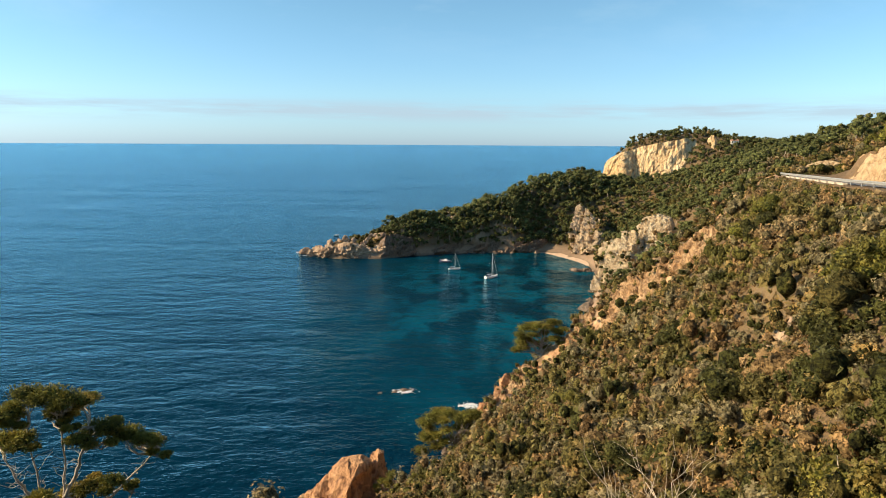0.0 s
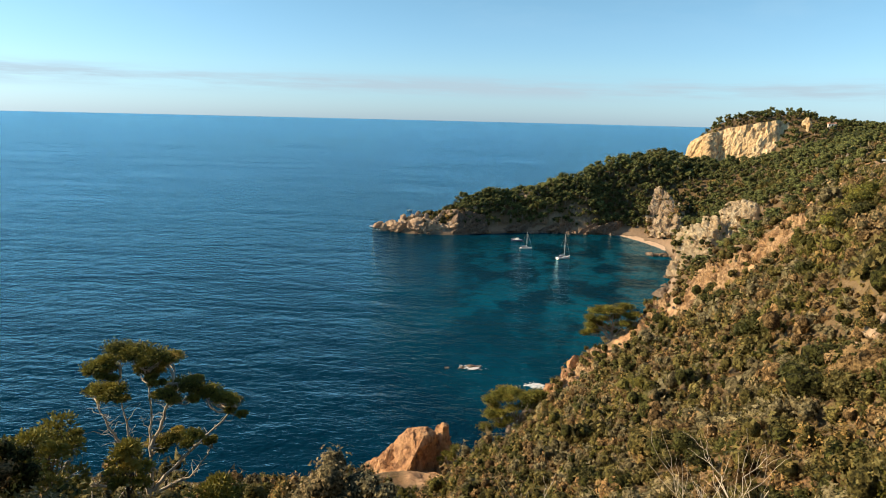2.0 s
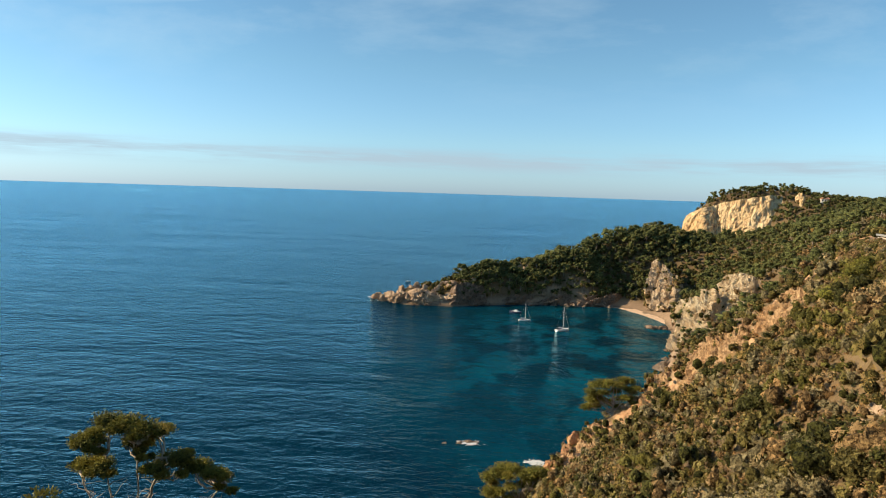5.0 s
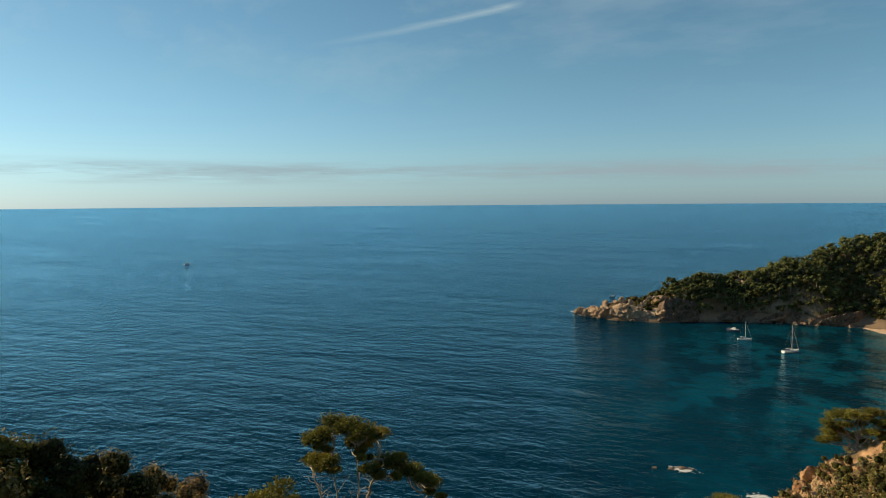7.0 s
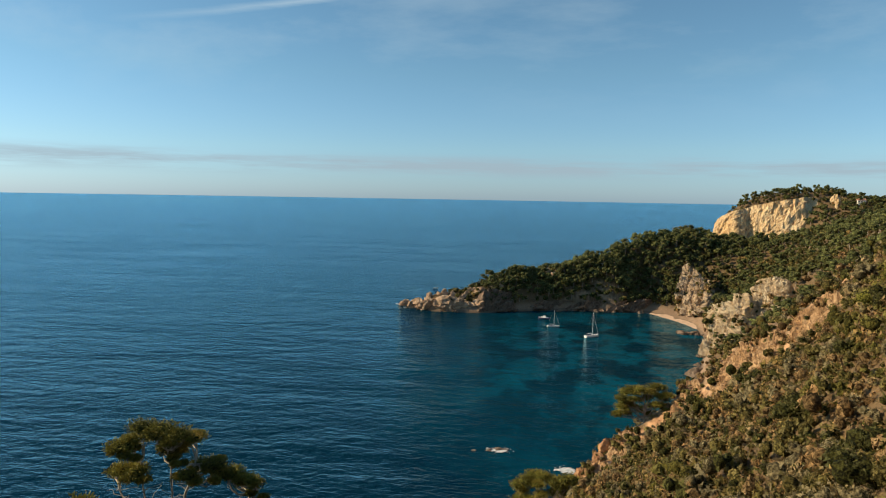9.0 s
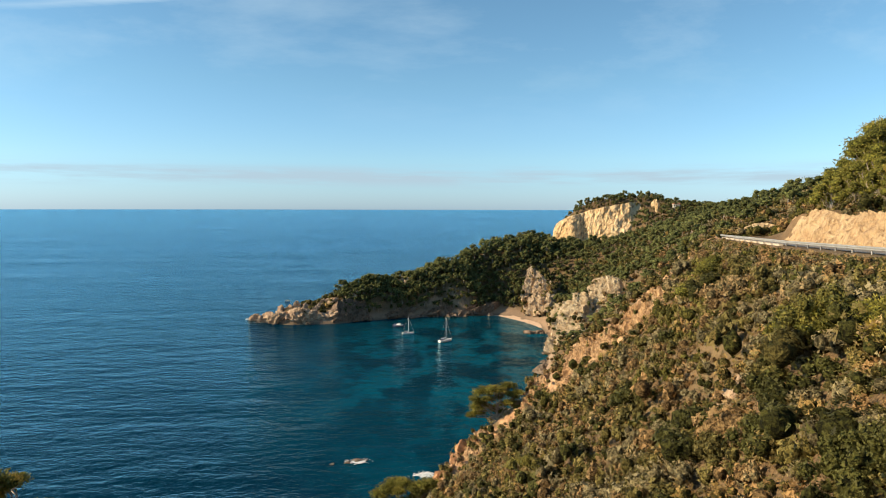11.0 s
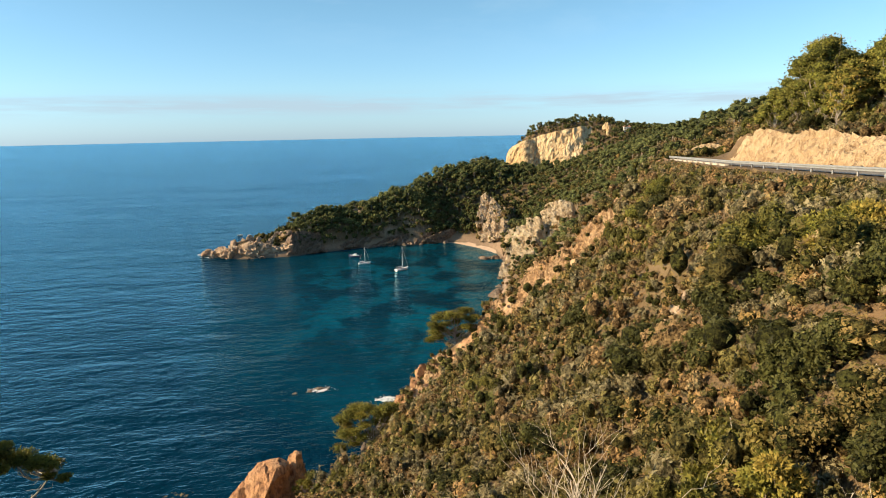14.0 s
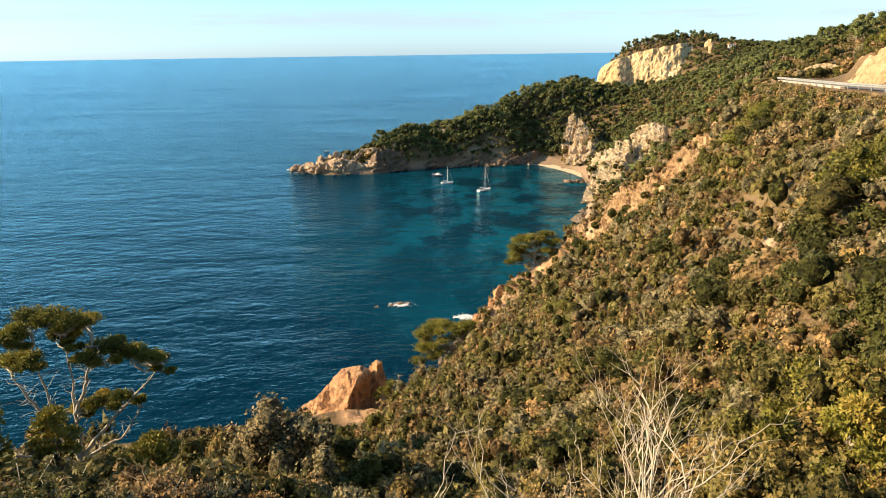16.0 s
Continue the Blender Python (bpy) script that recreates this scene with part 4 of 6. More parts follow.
# the old pine below the viewpoint, and the small ones beside it
def foreground_pines():
    x, y = polar(-32.3, 52)
    z = ground_at(x, y)
    tall = (EYE[2] - 52 * math.tan(radians(18.6)) - z) / 10.4
    right = np.array([math.cos(radians(-30)), math.sin(radians(30))])       # across the view
    away = np.array([math.sin(radians(-30)), math.cos(radians(-30))])
    rng = np.random.default_rng(5)
    spec = [(-3.0, 9.0, 1.1), (-1.7, 9.4, 1.2), (0.0, 9.5, 1.3), (1.1, 9.4, 1.1), (2.2, 8.7, 1.1), (0.4, 8.3, 0.8), (-3.1, 7.4, 1.1), (-1.9, 7.5, 0.9), (1.9, 7.1, 1.0), (3.2, 7.2, 1.1), (4.0, 7.6, 0.9), (4.5, 6.7, 0.8),
            (5.6, 6.6, 0.9), (6.6, 6.3, 1.0), (7.5, 5.6, 0.8), (3.8, 4.5, 0.9), (2.2, 4.3, 0.9), (0.9, 3.8, 0.8), (5.3, 3.8, 0.5), (-1.1, 3.3, 0.9), (-6.8, 5.0, 1.0), (-7.8, 4.8, 0.9), (-5.4, 4.8, 0.6), (-8.6, 3.4, 0.6),
            (-5.1, 1.9, 0.8), (-5.0, 2.9, 0.6), (-2.4, 8.6, 0.7), (1.3, 8.0, 0.6)]
    spec = spec + [(u + k * 0.55 * r, h - 0.14 * r + rng.normal(0, 0.08), r * 0.55) for u, h, r in spec for k in (-1, 1) if h > 2.5]
    stems = [((0, -0.5), (0.05, 0.5), (0.1, 1.1)), ((0.1, 1.0), (-0.5, 2.4), (-0.9, 3.8), (-1.2, 5.6), (-1.6, 8.6)), ((0.1, 1.0), (0.35, 2.8), (0.3, 4.4), (0.6, 6.2), (0.6, 8.8)), ((0.3, 4.0), (1.2, 5.4), (1.7, 6.6), (2.3, 8.2)),
             ((0.1, 1.0), (1.4, 2.2), (3.0, 3.2), (5.0, 4.6), (6.9, 5.9)), ((-0.85, 3.5), (-1.8, 4.8), (-2.5, 5.8), (-3.0, 7.2)), ((0.0, 0.8), (-2.0, 1.9), (-4.4, 2.6), (-6.0, 4.0), (-7.6, 4.6)), ((0.1, 0.9), (1.6, 1.4), (3.2, 1.8), (4.8, 3.4))]
    cl = [(*(right * u * 0.9 + away * rng.uniform(-1.6, 1.6)), h * tall * 1.07, r) for u, h, r in spec]
    pine_tree(3, (x, y, z), 10.6 * tall, 6, cl, split=True, tufts=760, tuft=0.13, bark=M_LIMB, trunk_r=0.26, flat=0.44, twigs=6, stems=[[np.array([*(right * u), h * tall]) for u, h in line] for line in stems], label="old spreading pine with bleached forking limbs below the viewpoint")
    for k, (az, d, h, s, seed) in enumerate([(-33.8, 45, 6.4, 1.5, 8), (-39.5, 50, 7.4, 2.6, 9), (-41.0, 47, 5.8, 2.2, 10), (-26.8, 47, 3.6, 1.9, 12), (-29.5, 44, 2.4, 1.2, 13)]):
        x, y = polar(az, d)
        pine_tree(seed, (x, y, ground_at(x, y)), h, s, tufts=260, tuft=0.24, n_clumps=9, split=True, bark=M_DARKBARK, bare=0.5, flat=0.55, cored=False, label="small young pine with a thin dark trunk in the scrub")


foreground_pines()


def leafy_tree(seed, at, height, radius, mat, leaves=2600, leaf=0.14, label="", lumps=20):
    """A dense broad-leaved tree: trunk, limbs, a lobed crown."""
    rng = np.random.default_rng(seed)
    tree = empty("evergreen_oak", at)
    lobes = np.column_stack([rng.normal(0, 0.42 * radius, lumps), rng.normal(0, 0.42 * radius, lumps), np.linspace(0.28, 0.86, lumps) * height])
    lobes[:, :2] *= (1.15 - np.linspace(0, 1, lumps) ** 2 * 0.9)[:, None]
    rad = radius * rng.uniform(0.24, 0.42, lumps)
    k = rng.integers(0, lumps, leaves)
    d = unit(rng.normal(0, 1, (leaves, 3)) + (0, 0, 0.2))
    p = lobes[k] + d * (rad[k] * rng.uniform(0.62, 1.08, leaves))[:, None]
    bits = [leaves_at(rng, p, unit(d + rng.normal(0, 0.6, (leaves, 3))), leaf)]
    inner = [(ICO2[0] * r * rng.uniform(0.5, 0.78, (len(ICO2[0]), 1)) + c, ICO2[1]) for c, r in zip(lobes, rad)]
    wood = [tube(bent((0, 0, -0.5), (0, 0, height * 0.6), rng, 0.04), np.linspace(0.16, 0.06, 6), 6)]
    mesh_object("trunk", *wood[0], [M_DARKBARK], smooth=True, parent=tree)
    for c in lobes[::4]:
        mesh_object("limb", *tube(bent((0, 0, height * 0.2), c, rng, 0.06), np.linspace(0.07, 0.02, 6), 4), [M_DARKBARK], smooth=True, parent=tree)
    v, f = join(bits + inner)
    mesh_object("crown", v, f, [M_SHRUB[mat], M_CORE_SHADE[mat]], (np.arange(len(f)) >= len(bits[0][1])).astype(int), smooth=True, parent=tree)
    return tagged(tree, label or "dense evergreen oak on the slope below the viewpoint", "tree")


def near_thicket():
    # heading, distance, height of the top (degrees), radius, foliage
    for k, (az, d, top, r, m) in enumerate([
            (-66.5, 27, -12.8, 2.0, 0), (-63.8, 26, -13.6, 1.4, 0), (-61.0, 29, -16.5, 2.4, 1), (-58.6, 31, -15.8, 2.2, 4), (-55.5, 31, -17.2, 2.6, 0),
            (-52.0, 38, -18.4, 2.8, 0), (-48.6, 41, -20.0, 2.6, 1), (-45.4, 43, -21.4, 2.4, 3), (-42.8, 44, -23.4, 2.0, 0), (-47, 37, -23, 2.2, 0), (-70.0, 30, -13.5, 3.0, 0),
            (-16.2, 33, -29.9, 2.1, 2), (-12.8, 31, -32.4, 2.3, 1), (-16.0, 30, -28.6, 2.9, 2), (-12.5, 29, -30.5, 2.4, 2), (32.8, 22, -28.0, 2.2, 1), (29.5, 21, -31.0, 1.9, 1), (25.5, 24, -31.5, 1.6, 1), (-9.6, 34, -32.0, 1.7, 0), (-20.6, 38, -30.0, 1.8, 1), (-23.5, 40, -30.0, 1.5, 0),
            (-18.6, 29, -34.2, 1.7, 1), (-27.4, 31, -32.3, 1.6, 4), (-24.0, 27, -33.8, 1.5, 1), (-31.6, 34, -30.4, 1.5, 0), (-34.5, 38, -30.5, 1.6, 0), (-38.0, 36, -30.0, 1.6, 2),
            (-14.6, 25, -35.6, 1.7, 2), (-7.0, 30, -34.0, 1.4, 4), (-4.0, 27, -36.0, 1.5, 1), (-30, 26, -34.5, 1.5, 4), (-36, 27, -33.5, 1.6, 0)]):
        x, y = polar(az, d)
        z = ground_at(x, y)
        h = EYE[2] + d * math.tan(radians(top)) - z
        h = max(h, 1.2)
        tone = ["dark green", "olive green", "grey-green", "rusty brown", "yellow-green"][m]
        leafy_tree(500 + k, (x, y, z), h, r, m, 3000, 0.13, tone + " leafy thicket tree on the shaded slope")


near_thicket()


def slope_thicket():
    """Tall bushes standing out of the scrub of the near slope: heading, distance, radius, height, foliage."""
    for k, (az, d, r, h, m) in enumerate([
            (34.9, 40.5, 2.1, 3.4, 4), (40.6, 31.5, 2.1, 3.6, 4), (26.5, 79, 2.8, 3.2, 0), (26.0, 83.5, 2.6, 3.0, 0), (30.5, 55, 2.0, 2.4, 2), (32.3, 26, 1.1, 2.6, 4), (38.8, 24.3, 1.6, 2.8, 0),
            (42.7, 24, 1.6, 2.6, 0), (35.1, 24.6, 1.2, 3.0, 4), (26.9, 24.9, 1.1, 2.6, 1), (33.1, 22.5, 1.9, 2.6, 4), (44, 22.8, 1.5, 2.4, 0), (30, 27.5, 1.4, 2.6, 0), (29, 30, 1.4, 2.2, 0), (36.5, 28, 1.3, 2.6, 0),
            (24, 29, 1.2, 2.0, 0), (21, 31, 1.4, 2.2, 1), (18, 28, 1.5, 2.4, 1), (14, 30, 1.5, 2.4, 0), (9, 32, 1.5, 2.2, 1), (5, 34, 1.5, 2.2, 0), (12, 36, 1.3, 2.0, 2), (20, 38, 1.4, 2.0, 0),
            (27, 38, 1.4, 2.0, 1), (31, 35, 1.4, 2.2, 0), (1, 30, 1.6, 2.2, 0), (-2, 33, 1.5, 2.2, 1), (40, 27.5, 1.5, 2.6, 0), (43, 30, 1.6, 2.6, 0), (32, 44, 1.5, 1.8, 0), (23, 50, 1.7, 2.2, 2), (17, 52, 1.6, 2.0, 0), (28.5, 66, 2.0, 2.4, 2),
            (20.5, 62, 1.8, 2.2, 0), (38, 36, 1.5, 2.2, 2), (15.5, 42, 1.6, 2.2, 0), (8, 45, 1.6, 2.0, 0), (24, 72, 2.0, 2.2, 0), (30, 45, 1.6, 2.0, 1)]):
        x, y = polar(az, d)
        tone = ["dark green", "olive green", "grey-green", "rusty brown", "yellow-green"][m]
        leafy_tree(800 + k, (x, y, ground_at(x, y) - 0.2), h, r, m, 2300 if d < 50 else 1600, 0.12 if d < 50 else 0.17, tone + " evergreen bush standing out of the scrub", 16)


slope_thicket()


def far_wood(rng, done, n, xs, ys, s0, s1, gap, label, limit=2.2, low=5.5):
    """Many far pines as one mesh: short trunk and round cushions of needles."""
    shapes = []
    for k in range(5):
        r = np.random.default_rng(900 + k)
        cl = [needle_clump(r, (2.9 * math.cos(q * 2.4) * r.uniform(0.25, 1), 2.9 * math.sin(q * 2.4) * r.uniform(0.25, 1), 3.6 + 0.40 * q), 1.75, 1.7, 0.95, 30, 0.36) for q in range(7)]
        v, f = join(cl)
        tv, tf = tube(bent((0, 0, -0.5), (0, 0, 5.5), r, 0.03), np.linspace(0.2, 0.08, 6), 5)
        shapes.append((*join([(v, f), (tv, tf)]), np.concatenate([2 * core_index(cl), np.ones(len(tf), int)])))
    vs, fs, ms, ts, m, count = [], [], [], [], 0, 0
    x, y = rng.uniform(*xs, n * 5), rng.uniform(*ys, n * 5)
    z, steep = land(x, y)
    ok = (z > low) & (steep < limit) & ~no_plants(x, y, z, steep)
    for i in np.flatnonzero(ok):
        if count >= n or any((x[i] - p) ** 2 + (y[i] - q) ** 2 < gap ** 2 for p, q in done):
            continue
        done.append((x[i], y[i]))
        count += 1
        v, f, what = shapes[rng.integers(5)]
        a, k = rng.uniform(0, 6.28), rng.uniform(s0, s1)
        c, t = math.cos(a), math.sin(a)
        vs.append(np.column_stack([(v[:, 0] * c - v[:, 1] * t) * k + x[i], (v[:, 0] * t + v[:, 1] * c) * k + y[i], v[:, 2] * k * rng.uniform(0.8, 1.15) + z[i]]))
        fs.append(f + m)
        ms.append(what)
        ts.append(np.full(len(v), rng.uniform()))
        m += len(v)
    ob = mesh_object("pine_wood", np.concatenate(vs), np.concatenate(fs), [M_PINE_HAZED, M_BARK, M_FAR_CORE_SHADE], np.concatenate(ms), np.concatenate(ts), True)
    return tagged(ob, label, "wood", kind="stuff")


def hillside_pines():
    """Pines of the wood above the road cut, on the face, and at the water's edge."""
    # two pines clinging to the edge over the sea
    layers = [(-4.3, 6.4, 1.3), (-3.0, 7.2, 1.4), (-1.3, 7.8, 1.3), (0.4, 7.5, 1.2), (2.2, 8.0, 1.3), (3.6, 7.6, 1.2), (-5.6, 5.4, 1.2), (-5.4, 3.4, 1.2), (-4.2, 2.8, 1.1), (-6.2, 1.1, 1.1), (-5.3, 1.8, 1.0), (4.9, 6.6, 1.1),
              (-3.0, 5.6, 0.9), (3.0, 6.2, 1.0), (-4.9, 4.4, 0.9), (-2.2, 6.6, 1.0), (1.3, 7.0, 0.9), (4.4, 5.2, 0.8), (-1.6, 4.8, 0.9), (0.6, 5.2, 0.9), (2.2, 4.6, 0.9), (-3.4, 3.8, 0.9), (3.6, 4.0, 0.9), (-2.2, 2.8, 0.8), (1.6, 3.0, 0.8), (4.6, 3.4, 0.8),
              (1.0, 1.4, 1.1), (3.0, 1.2, 1.2), (5.0, 1.7, 1.1), (5.6, 3.0, 1.0), (-3.6, 1.2, 1.0), (-0.6, 2.0, 1.0)]
    rng = np.random.default_rng(23)
    for az, d, top, k, seed in ((9.0, 157, -15.3, 1.0, 31), (1.3, 119, -23.0, 1.05, 32)):
        x, y = polar(az, d)
        g = ground_at(x, y)
        lift = EYE[2] + d * math.tan(radians(top)) - g - 8.6 * k
        cl = [(u * k, rng.uniform(-2.2, 2.2) * k, h * k + lift, r * k * 1.4) for u, h, r in layers]
        pine_tree(seed, (x, y, g), 8.4 * k + lift, 6, cl, tufts=620, tuft=0.22 * k ** 0.5, split=True, trunk_r=0.26 * k, flat=0.42, low=0.3, label="wind-bent pine clinging to the orange cliff edge")
    for az, d, top, s, seed, lean in ((-4.3, 105, -28.0, 2.4, 33, (-0.6, 0)), (-5.4, 108, -26.8, 1.4, 34, (-0.3, 0))):
        x, y = polar(az, d)
        h = min(6.0, max(2.5, EYE[2] + d * math.tan(radians(top)) - ground_at(x, y)))
        pine_tree(seed, (x, y, ground_at(x, y)), h, s, tufts=260, tuft=0.22, lean=lean, split=True, n_clumps=8, flat=0.4, bare=0.4, label="small bushy pine beside the great orange rock")
    # young pines among the scrub of the face
    for k, (az, d, top, s) in enumerate([(34.2, 42, -9.4, 1.9), (35.6, 40, -9.9, 1.7), (39.6, 36, -11.0, 1.8), (41.4, 35, -11.6, 1.5), (25.8, 84, -6.9, 2.6), (27.0, 85, -7.4, 2.3), (32.6, 25, -23.6, 1.2),
                                         (31.0, 22, -27.5, 1.2), (34.8, 23, -27.0, 1.0), (36.5, 22, -24.5, 1.2)]):
        x, y = polar(az, d)
        z = ground_at(x, y)
        h = min(5.5, max(2.2, EYE[2] + d * math.tan(radians(top)) - z))
        pine_tree(60 + k, (x, y, z), h, s, tufts=420, tuft=0.14, n_clumps=13, flat=0.6, bare=0.2, split=True, label="young bushy pine among the scrub of the slope")
    # the wood over the cut: three grown trees, copied
    kinds = [pine_tree(80 + k, (0, 0, -500), 9.4, 2.2 + 0.3 * k, tufts=150, tuft=0.21, n_clumps=20, flat=0.60, bare=0.42, twigs=0, sides=3, label="tall green pine in the wood above the road cut") for k in range(4)]
    rng = np.random.default_rng(17)
    placed = []
    tries = 0
    while len(placed) < 90 and tries < 6000:
        tries += 1
        k = rng.uniform(-8, 92)
        off = 10.5 + abs(rng.normal(0, 14))
        x, y = 34.3 + 0.314 * k + 0.949 * off, 40.3 + 0.949 * k - 0.314 * off
        if all((x - a) ** 2 + (y - b) ** 2 > 3.1 ** 2 for a, b in placed):
            placed.append((x, y))
            s = rng.uniform(0.75, 1.25) * (0.72 if off < 13 else 0.92) * (0.60 if k > 58 else 1.0)
            copy = copy_thing(kinds[rng.integers(4)], pose(x, y, ground_at(x, y) - 0.2, rng.uniform(-4, 4), rng.uniform(-4, 4), rng.uniform(0, 360)) @ Matrix.Diagonal((s, s, s, 1)))
            tagged(copy, group="pines of the roadside wood")
    for ob in kinds:
        bpy.data.batch_remove([*ob.children, ob])
    x, y = polar(38.0, 96)
    g = ground_at(x, y)
    pine_tree(95, (x, y, g), 68 + 96 * math.tan(radians(6.9)) - g, 4.2, tufts=300, tuft=0.2, n_clumps=17, flat=0.45, bare=0.5, split=True, label="tall spreading pine standing over the roadside wood")
    # pines on the headland and round the cove: smaller in the view, lighter meshes
    kinds = [pine_tree(90 + k, (0, 0, -500), 7.5, 3.6, tufts=70, tuft=0.36, n_clumps=10, flat=0.62, bare=0.45, far=True, label="round-crowned pine on the headland above the cove") for k in range(4)]
    a = np.array(resample(LINES["headland"][5:], 3.0))
    done = []

    def stand(n, fx, group, s0, s1, gap, words=""):
        tries = count = 0
        while count < n and tries < n * 30:
            tries += 1
            x, y = fx()
            if any((x - p) ** 2 + (y - q) ** 2 < gap ** 2 for p, q in done):
                continue
            zz, st = land([x], [y])
            if zz[0] < 6.5 or st[0] > 1.9 or no_plants(np.array([x]), np.array([y]), zz, st)[0]:
                continue
            done.append((x, y))
            count += 1
            s = rng.uniform(s0, s1)
            copy = copy_thing(kinds[rng.integers(4)], pose(x, y, zz[0] - 0.3, rng.uniform(-5, 5), rng.uniform(-5, 5), rng.uniform(0, 360)) @ Matrix.Diagonal((s, s, s * rng.uniform(0.85, 1.1), 1)))
            tagged(copy, words, group=group)

    def on_crest():
        p = a[rng.integers(len(a))]
        return p[0] + rng.normal(0, 7), p[1] + rng.normal(-3, 9)
    # the close group over the point
    for az, d, top in ((-4.95, 399, -7.2), (-4.45, 401, -6.75), (-3.9, 403, -6.4), (-3.3, 405, -6.1), (-2.7, 407, -5.8), (-2.1, 409, -5.7), (-1.5, 411, -5.7), (-0.9, 412, -5.8), (-0.3, 413, -5.95),
                       (-4.6, 397, -7.6), (-4.0, 397, -7.2), (-3.4, 398, -6.9), (-2.8, 399, -6.7), (-2.2, 401, -6.6), (-1.6, 402, -6.6), (-1.0, 404, -6.7), (-0.4, 405, -6.9), (0.2, 406, -7.0),
                       (-4.2, 394.5, -8.0), (-3.5, 395.5, -7.7), (-2.8, 396.5, -7.5), (-2.0, 398, -7.4), (-1.2, 400, -7.4), (-0.4, 401, -7.6), (0.6, 404, -7.5), (1.3, 407, -7.0), (2.0, 408, -6.6), (2.7, 409, -6.5)):
        x, y = polar(az, d)
        zz = ground_at(x, y)
        s = max(0.55, (EYE[2] + d * math.tan(radians(top)) - zz) / 7.9)
        copy = copy_thing(kinds[rng.integers(4)], pose(x, y, zz - 0.3, rng.uniform(-5, 5), rng.uniform(-5, 5), rng.uniform(0, 360)) @ Matrix.Diagonal((max(s, 0.8), max(s, 0.8), s, 1)))
        tagged(copy, group="pines on the headland")
        done.append((x, y))
    stand(140, on_crest, "pines on the headland", 0.9, 1.4, 4.2)
    # woods behind, too many to count: one mesh each
    far_wood(rng, done, 680, (70, 245), (195, 560), 0.62, 1.1, 4.0, "dark pine wood on the slopes behind the cove")
    far_wood(rng, done, 240, (150, 330), (560, 650), 0.55, 1.05, 4.2, "thin pine wood on the top of the quarry hill")
    far_wood(rng, done, 330, (-30, 84), (390, 432), 0.5, 0.95, 2.6, "dark undergrowth of small pines on the headland", 7.0, 4.2)
    far_wood(rng, done, 150, (92, 150), (385, 470), 0.42, 0.8, 2.4, "small pines and bushes over the beach cliff", 9.0, 4.0)
    for ob in kinds:
        bpy.data.batch_remove([*ob.children, ob])


hillside_pines()


def dead_bush(seed, at, height, stems, spread, lean=0.0):
    """A leafless shrub: bleached stems that fork and fork again."""
    rng = np.random.default_rng(seed)
    bush = empty("dead_bush", at)
    bits = []

    def shoot(p, d, length, r, level):
        q = p + d * length
        path = bent(p, q, rng, 0.05, 5)
        bits.append(tube(path, np.linspace(r, r * 0.45, 5), 4))
        if level == 0:
            return
        for k in range(rng.integers(2, 5)):
            i = rng.integers(1, 5)
            nd = unit(d + rng.normal(0, 0.42, 3) + (0, 0, 0.15))
            shoot(path[i], nd, length * rng.uniform(0.35, 0.62), r * 0.5, level - 1)
    for k in range(stems):
        d = unit(np.array([rng.normal(lean, spread), rng.normal(0, spread * 0.6), 1.0]))
        bits.clear()
        shoot(np.array([rng.normal(0, 0.25), rng.normal(0, 0.25), -0.2]), d, height * rng.uniform(0.55, 0.8), 0.017 * height / 3, 3)
        stem = mesh_object("stem", *bits[0], [M_DEAD], smooth=True, parent=bush)
        mesh_object("twig_spray", *join(bits[1:]), [M_DEAD], smooth=True, parent=stem)
    return tagged(bush, "leafless dead bush with bleached branching twigs", "dead bush")


def dead_bushes():
    for az, d, top, stems, spread, seed, lean in ((17.0, 12.5, -29.2, 15, 0.36, 71, 0.0), (0.5, 12.0, -35.0, 4, 0.5, 72, -0.5), (44.0, 20, -25.5, 8, 0.4, 73, -0.1), (-56.5, 24, -23, 6, 0.3, 74, 0.0)):
        x, y = polar(az, d)
        z = ground_at(x, y)
        dead_bush(seed, (x, y, z), EYE[2] + d * math.tan(radians(top)) - z, stems, spread, lean)


dead_bushes()

# ---------------------------------------------------------------- rocks, foam


def boulder(name, at, size, seed, mat, label, level=4, cuts=9, rz=0.0, tilt=(0, 0), rough=0.16):
    """A broken rock: a ball cut by flat planes, then weathered."""
    rng = np.random.default_rng(seed)
    v, f = (ICO3, ICO4, ICO5)[level - 3]
    v = v.copy()
    for _ in range(cuts):
        n = unit(rng.normal(0, 1, 3))
        over = np.maximum(v @ n - rng.uniform(0.45, 0.82), 0)
        v = v - over[:, None] * n
    d = unit(v)
    v = v + d * ((fbm(v * 2.6 + seed, seed, 4, True) - 0.55) * rough * 2 + (fbm(v * 8 + seed, seed + 9, 3) - 0.5) * rough * 0.8)[:, None]
    cells = np.floor(v * (2.6, 2.6, 2.2) + (fbm(v * 1.3 + seed, seed + 4, 2)[:, None] - 0.5) * 1.2 + seed).astype(int)
    v = v + d * ((hashed(cells[:, 0], cells[:, 1], cells[:, 2], seed + 8) - 0.5) * rough * 1.5)[:, None]
    v = v * np.array(size)
    ob = mesh_object(name, v, f, [mat], smooth=False)
    ob.matrix_basis = pose(*at, tilt[0], tilt[1], rz)
    return tagged(ob, label, "rock")


